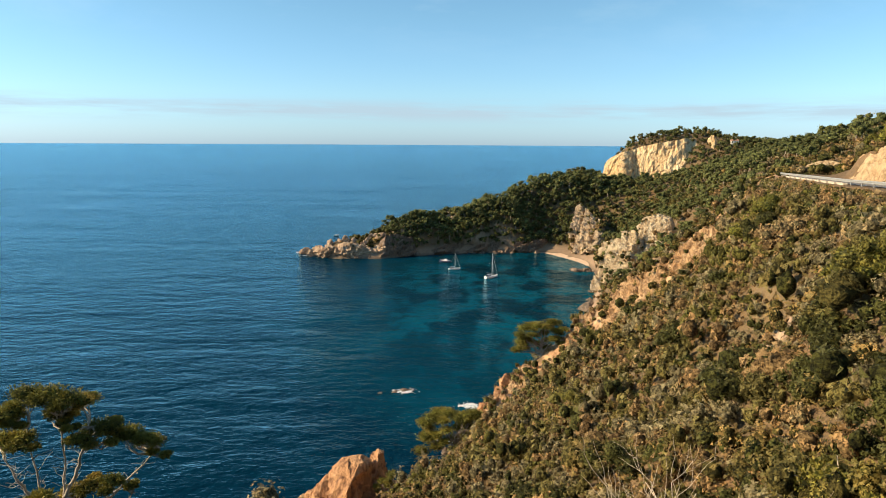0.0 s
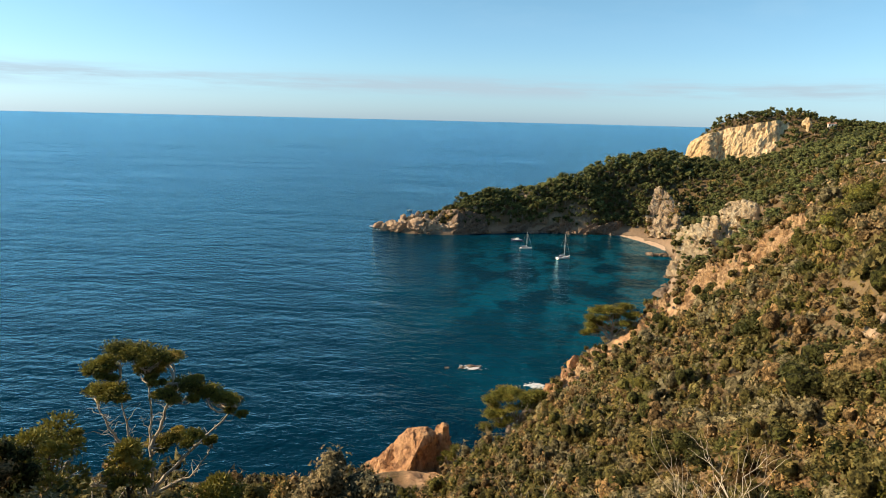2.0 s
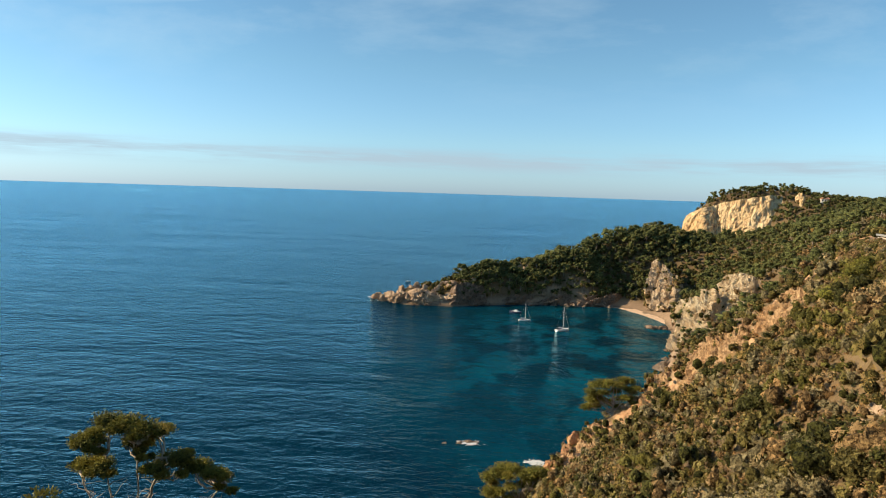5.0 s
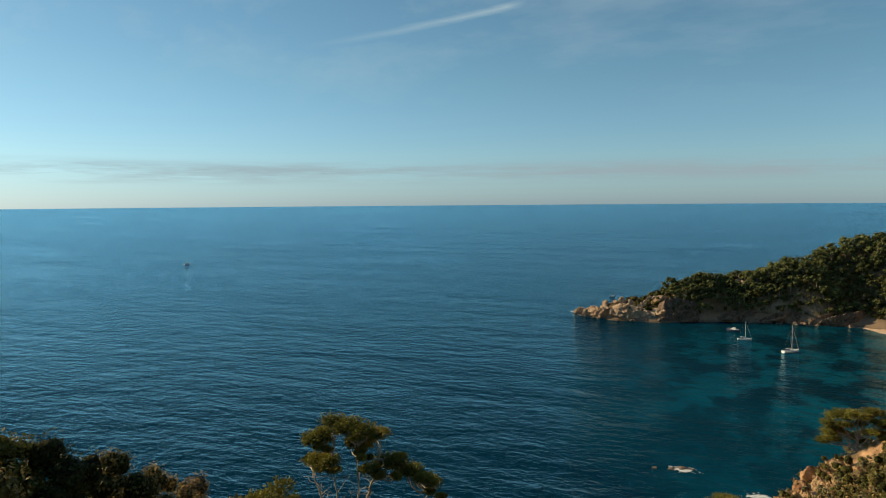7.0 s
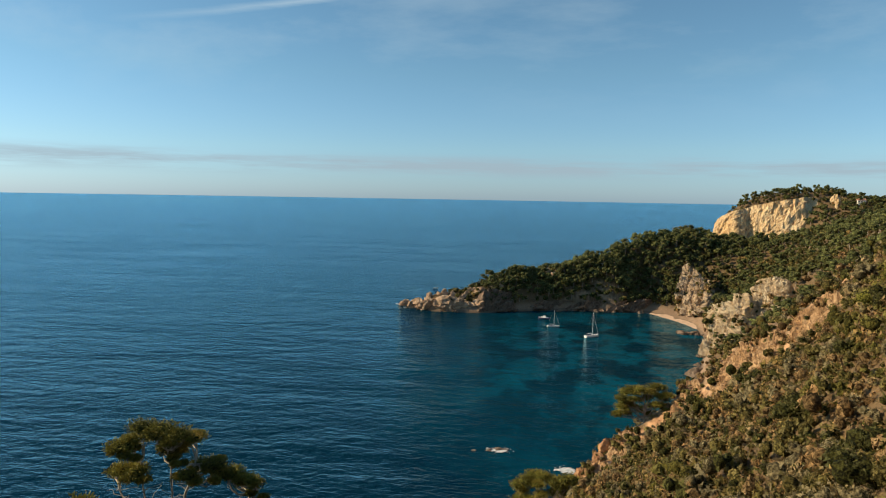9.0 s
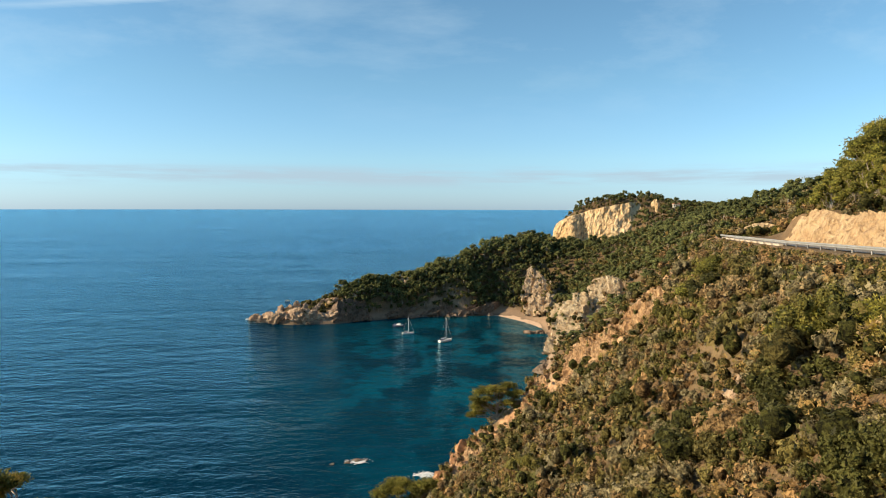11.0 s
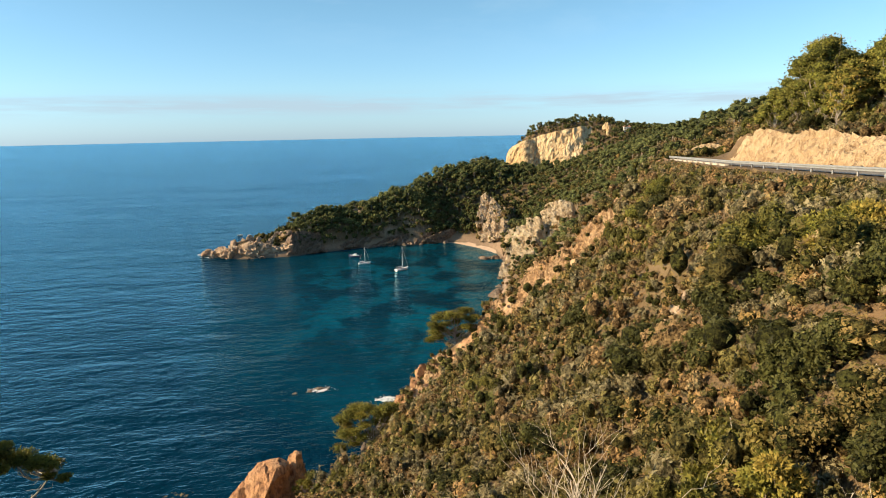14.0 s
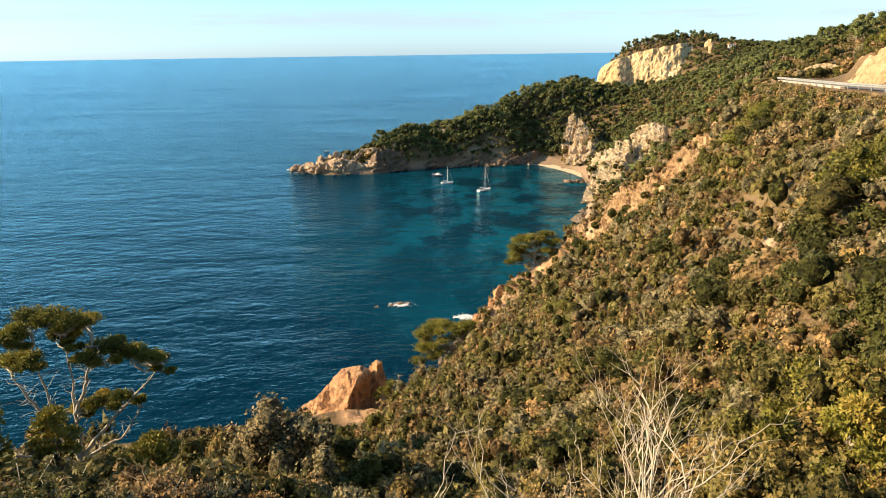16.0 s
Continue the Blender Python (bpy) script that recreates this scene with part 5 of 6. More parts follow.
def slab(name, at, outline, height, shift, taper, seed, mat, label):
    """A broken standing rock: a many-sided block narrowing to a shifted, uneven top, its sides split into ledges and ribs."""
    ring = np.array(outline, float)
    n, rows = 72, 34
    u = np.linspace(0, len(ring), n, endpoint=False)
    k = u.astype(int)
    base = ring[k] + (ring[(k + 1) % len(ring)] - ring[k]) * (u - k)[:, None]
    v = []
    for w in np.linspace(-0.1, 1.0, rows):
        flat = base * (1 - (1 - taper) * max(w, 0) ** 1.5) + np.array(shift) * max(w, 0) ** 1.2
        v.append(np.column_stack([flat, np.full(n, w * height)]))
    for w in (0.6, 0.25, 0.0):
        v.append(np.column_stack([base * taper * w + np.array(shift), np.full(n, height * (1.0 + 0.05 * (1 - w)))]))
    v = np.concatenate(v)
    out = unit((v - np.array([shift[0] * 0.4, shift[1] * 0.4, height * 0.45])) * (1, 1, 0.5))
    size = np.abs(ring).max()
    # slanting joints cut it into blocks, then weathering
    lean = np.column_stack([v[:, 0] * 0.75 + v[:, 2] * 0.4, v[:, 1] * 0.8 - v[:, 2] * 0.2, v[:, 2] * 0.34 - v[:, 0] * 0.2]) / (size * 0.42) + seed * 3.1
    cells = np.floor(lean + (fbm(lean * 0.7, seed, 2)[:, None] - 0.5) * 0.8).astype(int)
    step = hashed(cells[:, 0], cells[:, 1], cells[:, 2], seed + 2) - 0.6
    d = size * (0.34 * step + 0.22 * (fbm(lean * 1.4, seed + 5, 3, True) - 0.55) + 0.10 * (fbm(lean * 5, seed + 6, 3) - 0.5))
    v = v + out * d[:, None]
    i = np.arange(len(v)).reshape(-1, n)
    j = np.roll(i, -1, 1)
    f = np.stack([i[:-1], j[:-1], j[1:], i[1:]], -1).reshape(-1, 4)
    ob = mesh_object(name, v, f, [mat], smooth=False)
    ob.matrix_basis = pose(*at)
    return tagged(ob, label, "rock")


def rocks():
    # the great split rock at the foot of the gully
    x, y = polar(-8.6, 113)
    slab("coastal_rock", (x - 1.6, y - 2.6, 0.0), ((-7.2, 0), (-4.6, 3.2), (1.4, 4.4), (4.6, 1.2), (4.2, -3.6), (-0.6, -5.0)), 10.6, (3.6, 1.6), 0.34, 3, M_BOULDER, "great split orange rock standing at the shore")
    slab("coastal_rock", (x + 4.6, y + 0.2, 2.0), ((-2.4, -0.6), (-1.2, 2.4), (2.2, 2.2), (2.8, -0.8), (0.4, -2.6)), 9.6, (0.6, 0.4), 0.42, 4, M_BOULDER, "pointed orange rock beside the great split rock")
    slab("coastal_rock", (x + 8.6, y - 3.0, 1.0), ((-4.4, -1.0), (-2.2, 3.0), (3.6, 2.6), (5.0, -1.0), (0.6, -3.8)), 6.2, (2.6, 0.6), 0.45, 5, M_BOULDER, "low orange slab leaning on the slope")
    slab("coastal_rock", (x - 7.6, y + 0.6, -0.6), ((-4.2, -0.6), (-1.6, 2.6), (3.0, 2.0), (3.4, -1.8), (-0.6, -2.8)), 4.6, (1.6, 0.4), 0.5, 6, M_BOULDER, "low orange rock washed by the sea")
    bx, by = polar(-1.8, 118)
    boulder("coastal_rock", (bx, by, ground_at(bx, by) + 0.7), (2.0, 1.6, 1.8), 7, M_BOULDER, "orange boulder on the scrub slope", 3, 8)
    # rocky toe of the spur over the sea
    for k, (az, d, s, up) in enumerate([(4.0, 147, 2.6, 0.2), (3.2, 143, 2.0, 0.2), (6.0, 153, 2.2, 0.2), (2.8, 124, 2.0, 0.5), (7.2, 150, 1.6, 0.2), (5.2, 146, 1.5, 0.2)]):
        px, py = polar(az, d)
        boulder("coastal_rock", (px, py, ground_at(px, py) + up), (s, s * 0.8, s * 1.0), 20 + k, M_BOULDER, "broken orange rock on the edge over the sea", 4, 18, 37 * k, (12, 8), 0.15)
    # rocks of the point: ragged heaps rising out of the water
    rng = np.random.default_rng(41)
    tip = resample([(-86, 396), (-72, 388), (-56, 385), (-40, 387), (-28, 394)], 4.2)
    for k, p in enumerate(tip):
        u = k / (len(tip) - 1)
        s = 2.2 + 4.2 * math.sin(math.pi * min(1, u * 1.15)) * rng.uniform(0.7, 1.1)
        q = p + np.append(rng.normal(0, 1.8, 2), [])
        zz = max(0.2, ground_at(q[0], q[1]))
        boulder("point_rock", (q[0], q[1], zz * 0.75 + 0.2), (s * 1.2, s, s * 0.85), 50 + k, M_ROCK, "ragged tan rock on the low point of the headland", 4, 10, 53 * k, (8, 10), 0.22)
    top = resample([(-74, 394), (-66, 390), (-55, 390), (-44, 391), (-36, 393), (-28, 398)], 2.3)
    for k, p in enumerate(top):
        s = rng.uniform(1.2, 2.7)
        q = p + rng.normal(0, 2.2, 2)
        boulder("point_rock", (q[0], q[1], ground_at(q[0], q[1]) + 0.3 * s), (s * 1.1, s, s * rng.uniform(0.7, 1.3)), 300 + k, M_ROCK, "ragged tan rock on the low point of the headland", 3, 12, 71 * k, (14, 12), 0.2)
    boulder("crest_rock", (7.4, 416, ground_at(7.4, 416) + 2.0), (6.5, 4.0, 4.6), 340, M_ROCK, "tan rock outcrop among the pines of the headland", 3, 14, 10, (0, 8), 0.2)
    for az, d, z, size in ((22.0, 604, 71, (2.2, 3.0, 6.0)), (22.25, 602, 68, (2.0, 3.0, 5.0))):
        px, py = polar(az, d)
        boulder("crest_rock", (px, py, z), size, int(az * 100), M_QUARRY, "pale rock outcrop on the top of the quarry hill", 3, 14, 30, (6, 6), 0.2)
    # the awash reef and shore blocks
    ax, ay = -10.5, 172
    for k, (dx, dy, s) in enumerate([(0, 0, 1.5), (2.0, 0.6, 1.1), (-2.2, -0.8, 1.0), (-6.5, -1.5, 0.9)]):
        boulder("reef_rock", (ax + dx, ay + dy, 0.0), (s * 1.2, s * 0.8, s * 0.4), 80 + k, M_WET, "dark reef rock washed by the swell", 3, 7, 20 * k)
    blocks = []
    for a, b, n, s0, s1 in (((70, 346), (83, 343), 10, 0.9, 2.0), ((84, 343), (78, 318), 9, 1.0, 2.2), ((62, 404), (6, 399), 26, 0.8, 2.1), ((-15, 389), (-60, 377), 14, 0.8, 2.0),
                            ((74, 303), (60, 262), 12, 1.2, 2.6), ((5, 138), (17, 167), 9, 1.2, 2.4), ((-5, 113), (4, 135), 9, 0.9, 1.8), ((-25, 112), (-7, 112), 7, 0.9, 1.8)):
        for k in range(n):
            u = rng.uniform()
            blocks.append((a[0] + (b[0] - a[0]) * u + rng.normal(0, 1.1), a[1] + (b[1] - a[1]) * u + rng.normal(0, 1.1), rng.uniform(s0, s1)))
    for k, (px, py, s) in enumerate(blocks):
        boulder("shore_rock", (px, py, s * 0.15), (s * 1.2, s, s * 0.75), 120 + k, M_WET, "dark sea-worn block at the water's edge", 3, 7, 40 * k, (10, 10), 0.18)


rocks()


LEDGES = []                                    # footholds of plants on the rock faces


def cliff_face(name, foot, top, mat, label, cell=0.8, rough=2.0, block=3.5, seed=0, flip=False, ragged=False, green=0, strata=None):
    """A standing rock face between a foot line and a top line, broken into ledges, ribs and blocks."""
    foot, top = np.array(resample(foot, 1.0)), np.array(resample(top, 1.0))
    length = max(np.linalg.norm(np.diff(foot, axis=0), axis=1).sum(), np.linalg.norm(np.diff(top, axis=0), axis=1).sum())
    high = np.linalg.norm(top.mean(0) - foot.mean(0))
    n, m = int(length / cell) + 2, int(high / cell) + 4

    def along(line):
        u = np.linspace(0, len(line) - 1, n)
        return np.column_stack([np.interp(u, np.arange(len(line)), line[:, k]) for k in range(3)])
    a, b = along(foot), along(top)
    v = np.linspace(-0.06, 1.0, m)[:, None, None]
    p = (a[None] * (1 - v) + b[None] * v)
    t = unit(np.gradient((a + b) / 2, axis=0))
    out = unit(np.cross(t, unit(b - a))) * (-1 if flip else 1)
    q = p.reshape(-1, 3)
    rib = fbm(q * (0.55 / block, 0.55 / block, 0.16 / block) * 3, seed, 4, True) - 0.55
    cells = np.floor(q / (block * 0.55, block * 0.55, block * 0.9) + (fbm(q * 0.5 / block, seed + 3, 2)[:, None] - 0.5) * 3).astype(int)
    step = hashed(cells[:, 0], cells[:, 1], cells[:, 2], seed + 7) - 0.5
    fine = fbm(q * 1.6 / block * 2, seed + 5, 3) - 0.5
    d = rough * (rib * 1.3 + step * 0.55 + fine * 0.5)
    if strata is not None:                                      # tilted slabs: (lean in degrees, slab width)
        far = unit(q.mean(0) * (1, 1, 0))
        wide, up = q @ np.array([far[1], -far[0], 0]), q[:, 2]
        c, si = math.cos(radians(strata[0])), math.sin(radians(strata[0]))
        over, down = wide * si - up * c, wide * c + up * si
        warp = (fbm(q * 0.12, seed + 17, 3) - 0.5) * 3.0
        slab = (over + warp) / strata[1]
        saw = slab - np.floor(slab)
        lift = hashed(np.floor(slab).astype(int), np.floor(down / (7 * strata[1])).astype(int), np.zeros(len(q), int), seed + 19)
        d = rough * (rib * 0.8 + (0.6 - saw) * 0.85 + (lift - 0.5) * 1.3 + step * 0.5 + fine * 0.6)
    edge = np.minimum(1, np.minimum(np.linspace(0, 1, n), np.linspace(1, 0, n)) * 8)
    fade = (np.clip(edge, 0.0, 1)[None] * np.ones((m, 1))).ravel()
    if ragged:
        rise = np.minimum(1, np.linspace(1, 0, m) * 5 + 0.15)
        fade = np.clip((rise[:, None] * edge[None]).ravel() * 2.2 - 0.9 + (fbm(q * 0.9 / block, seed + 11, 3) - 0.5) * 2.6, 0, 1)
    o = np.broadcast_to(out[None], p.shape).reshape(-1, 3)
    q = q + o * ((d + 0.35 * rough) * fade - rough * 0.8 * (1 - fade))[:, None]
    if green:
        pick = np.random.default_rng(seed + 400)
        # along the sides and the top, and in a few clefts
        side = np.tile(np.minimum(np.linspace(0, 1, n), np.linspace(1, 0, n)), m)
        rise = np.repeat(np.linspace(0, 1, m), n)
        w = np.clip(0.25 - side, 0, 1) * 3 + np.clip(rise - 0.72, 0, 1) * 3 + (fbm(q * 0.12, seed + 31, 3) > 0.56) * 0.7 + 0.04
        LEDGES.extend(q[pick.choice(len(q), green, False, w / w.sum())] + (0, 0, -0.5))
    i = np.arange(n * m).reshape(m, n)
    f = np.stack([i[:-1, :-1], i[:-1, 1:], i[1:, 1:], i[1:, :-1]], -1).reshape(-1, 4)
    return tagged(mesh_object(name, q, f, [mat], smooth=False), label, "cliff", kind="structure")


def cliffs():
    cliff_face("quarry_cliff", [(143, 622, 26), (152, 609, 24), (165, 597, 26), (175, 605, 31), (192, 594, 30), (212, 586, 40), (220, 588, 50), (226, 590, 62)],
               [(149, 630, 34), (156, 621, 52), (168, 610, 60), (179, 614, 63), (192, 604, 67), (212, 598, 71), (220, 598, 72.5), (228, 598, 73.5)], M_QUARRY, "tall bare yellow quarry cliff below the far hilltop", 1.1, 3.2, 8.0, 3)
    cliff_face("cove_cliff", seen_from_eye((12.9, 302, -12.3), (13.7, 298, -12.6), (15.0, 291, -12.5), (16.6, 284, -11.6)), seen_from_eye((13.5, 312, -11.2), (14.3, 312, -9.8), (15.3, 309, -8.6), (16.3, 305, -7.8), (17.0, 301, -7.7), (17.5, 297, -8.8)),
               M_PALE, "pale slabby crag of tilted strata rising from the cove", 0.34, 3.6, 2.2, 4, green=34, strata=(50, 2.4))
    cliff_face("cove_cliff", seen_from_eye((16.6, 306, -8.8), (17.7, 299, -9.4), (19.6, 290, -8.6)), seen_from_eye((17.0, 313, -6.9), (17.4, 310, -6.2), (18.0, 306, -6.1), (18.6, 303, -5.9), (19.5, 298, -6.1), (19.8, 296, -7.0)),
               M_PALE, "yellowish crag high over the cove", 0.36, 2.9, 2.2, 14, green=34, strata=(64, 2.6))
    cliff_face("cove_cliff", seen_from_eye((13.2, 352, -10.4), (14.2, 346, -10.3), (15.4, 336, -9.9)), seen_from_eye((13.5, 357, -9.5), (14.1, 356, -8.8), (14.8, 352, -8.4), (15.5, 346, -8.3), (16.0, 340, -8.8)),
               M_PALE, "white broken crag beside the beach", 0.42, 3.2, 2.0, 24, green=50, strata=(48, 2.6))
    cliff_face("cove_cliff", [(72, 305, 0), (78, 318, 0), (83, 334, 0)], [(80, 309, 20), (90, 322, 22), (94, 334, 14)], M_PALE, "pale crag along the cove's shore", 0.7, 2.0, 3.4, 5, flip=True, ragged=True)
    cliff_face("cove_cliff", seen_from_eye((11.2, 400, -9.45), (12.0, 394, -9.4), (13.0, 386, -9.4), (14.2, 378, -9.3)), seen_from_eye((11.0, 408, -8.5), (11.25, 414, -7.3), (11.6, 418, -6.5), (11.8, 423, -5.75), (12.1, 424, -5.4), (12.35, 421, -5.8), (12.8, 417, -5.9), (13.2, 412, -6.4), (13.7, 406, -6.8), (14.4, 396, -8.2)),
               M_CRAG, "tall pale pinkish rock face behind the beach", 0.5, 3.0, 3.6, 6, green=90, strata=(76, 3.0))
    cliff_face("headland_cliff", [(-14, 391, 0), (5, 400, 0), (33, 405, 0), (54, 404, 0), (70, 408, 1)], [(-16, 395, 6), (6, 403, 4.6), (34, 407.5, 5), (56, 408, 6), (74, 412, 9)], M_HEAD_SHADE,
               "low brown rock wall along the headland's foot, shade in its colour", 0.8, 3.0, 4.5, 7, strata=(24, 3.2))
    cliff_face("headland_cliff", [(-40, 380, 0.5), (-30, 383, 0.5), (-14, 391, 0.5)], [(-37, 388, 11), (-28, 391, 13), (-16, 396, 9)], M_HEAD_SHADE, "brown rock step behind the low point, shade in its colour", 0.7, 2.2, 3.5, 8, strata=(20, 2.6))
    # the spur's torn edge: separate bare faces with green between them
    for k, (a0, a1, f0, f1, words) in enumerate(((25.0, 19.6, 0.0, 0.95, "bare orange earth scar high on the spur"), (20.0, 13.6, 0.05, 1.0, "broken orange rock face along the spur"),
                                                 (14.0, 10.4, 0.1, 1.0, "broken orange rock rib over the sea"), (9.4, 3.4, 0.1, 1.0, "torn orange cliff at the toe of the spur"))):
        def across(share):
            out = []
            for az in np.linspace(a0, a1, 12):
                p = [np.array([np.interp(math.radians(az), [math.atan2(q[0], q[1]) for q in line[::-1]], [q[c] for q in line[::-1]]) for c in range(2)]) for line in (SPUR_FOOT, SPUR_TOP)]
                x, y = p[0] + (p[1] - p[0]) * share
                out.append((x, y, ground_at(x, y) - 0.5 + 0.8 * share))
            return out
        cliff_face("spur_cliff", across(f0)[::-1], across(f1)[::-1], M_ORANGE, words, 0.45, 2.2, 2.4, 60 + k, ragged=True, green=(150, 140, 90, 44)[k])
    t = unit(np.gradient(RAIL, axis=0) * (1, 1, 0))
    right = np.column_stack([t[:, 1], -t[:, 0], np.zeros(len(t))])
    keep = RAIL[:, 1] < 106
    foot = RAIL[keep] + right[keep] * 6.5
    cut = 2.2 + 1.9 * np.clip((foot[:, 1] - 40) / 45, 0, 1) + 0.3 * np.sin(foot[:, 1] * 0.31)
    cliff_face("road_cut", [tuple(p) for p in foot], [tuple(p + r * 2.3 + (0, 0, c)) for p, r, c in zip(foot, right[keep], cut)], M_CUT, "bare sandy yellow road cut", 0.35, 1.0, 1.9, 11, flip=True)
    cliff_face("road_cut", [(80, 148, 61.8), (84, 146, 61.6), (87, 143, 61.6)], [(82, 150, 63.0), (86, 148, 64.2), (89, 145, 63.6)], M_CUT, "small bare sandy bank further along the road", 0.5, 0.6, 1.6, 12)


cliffs()


def ledge_plants():
    p, rng = np.array(LEDGES), np.random.default_rng(77)
    size = np.clip(rng.lognormal(0.2, 0.35, len(p)), 0.7, 2.2) * np.where(p[:, 1] > 380, 1.5, np.where(p[:, 1] > 250, 1.2, 0.9))
    scrub("scrub", p[:, 0], p[:, 1], p[:, 2], size, rng.choice([0, 1, 1, 3], len(p)), SHAPES_FAR, "olive bushes rooted in clefts of the rock faces", rng)


ledge_plants()


def foam_patch(at, rx, ry, seed, label):
    """Thin broken froth on the water: scattered flecks, denser in the middle."""
    rng = np.random.default_rng(seed)
    bits = []
    for k in range(110):
        a, r = rng.uniform(0, 6.28), abs(rng.normal(0, 0.5))
        c = np.array([at[0] + rx * r * math.cos(a), at[1] + ry * r * math.sin(a), at[2]])
        s = rng.uniform(0.15, 0.6) * (1.3 - min(1, r))
        m = 9
        ang = np.linspace(0, 6.28, m, endpoint=False)
        rad = s * rng.uniform(0.5, 1.3, m)
        ring = np.column_stack([c[0] + rad * np.cos(ang) * 1.7, c[1] + rad * np.sin(ang), np.full(m, c[2])])
        v = np.concatenate([ring, [[c[0], c[1], c[2] + 0.12 * s + 0.05]]])
        bits.append((v, np.array([[i, (i + 1) % m, m] for i in range(m)])))
    v, f = join(bits)
    return tagged(mesh_object("foam", v, f, [M_FOAM], smooth=True), label, "sea foam", kind="stuff")


def foams():
    foam_patch((-10, 171.6, 0.16), 4.2, 2.0, 1, "white froth round the reef rock")
    foam_patch((7, 162, 0.05), 4.2, 2.4, 2, "white surf breaking at the foot of the spur")
    foam_patch((1, 141, 0.05), 2.0, 1.6, 3, "white surf breaking at the foot of the spur")
    foam_patch((-25, 114, 0.05), 2.4, 1.6, 4, "white surf round the great rock")
    foam_patch((-88, 399, 0.05), 3.2, 2.2, 5, "thin surf at the end of the point")
    foam_patch((-80, 388, 0.05), 5.0, 1.2, 6, "thin surf along the rocky point")


foams()

# ---------------------------------------------------------------- boats


def loft(sections):
    """A skin through rings of equal length, ends closed."""
    n, k = len(sections), len(sections[0])
    v = np.array(sections, float).reshape(-1, 3)
    bm = bmesh.new()
    vs = [bm.verts.new(p) for p in v]
    for i in range(n - 1):
        for j in range(k):
            a, b = i * k + j, i * k + (j + 1) % k
            bm.faces.new((vs[a], vs[b], vs[b + k], vs[a + k]))
    bm.faces.new(vs[:k][::-1])
    bm.faces.new(vs[-k:])
    bmesh.ops.recalc_face_normals(bm, faces=bm.faces)
    return bm


def rod(a, b, r, sides=8, r2=None):
    bm = bmesh.new()
    v, f = tube([a, tuple((np.array(a) + np.array(b)) / 2), b], [r, r if r2 is None else (r + r2) / 2, r if r2 is None else r2], sides)
    vs = [bm.verts.new(p) for p in v]
    for t in f:
        bm.faces.new([vs[i] for i in t])
    bm.faces.new(vs[:sides][::-1])
    bm.faces.new(vs[-sides:])
    return bm


def block(cx, cy, cz, sx, sy, sz, bevel=0.03):
    bm = bmesh.new()
    bmesh.ops.create_cube(bm, size=1.0, matrix=Matrix.Translation((cx, cy, cz)) @ Matrix.Diagonal((sx, sy, sz, 1)))
    if bevel:
        bmesh.ops.bevel(bm, geom=bm.edges[:], offset=bevel, segments=2, affect="EDGES")
    return bm


def hull_sections(length, beam, free, draft, sheer=0.25, n=13):
    out = []
    for i in range(n):
        u = i / (n - 1)
        w = beam / 2 * (1 - max(0, (u - 0.35) / 0.65) ** 2.4) * (0.82 + 0.18 * min(1, u / 0.35)) + 0.03
        x = -length / 2 + length * u
        top = free + sheer * (2 * u - 0.7) ** 2
        low = -draft * math.sin(math.pi * min(1, 0.12 + 0.88 * (1 - u)))
        out.append([(x, -w, top), (x, -w * 0.92, top * 0.35), (x, -w * 0.55, low * 0.7), (x, 0, low), (x, w * 0.55, low * 0.7), (x, w * 0.92, top * 0.35), (x, w, top)])
    return out


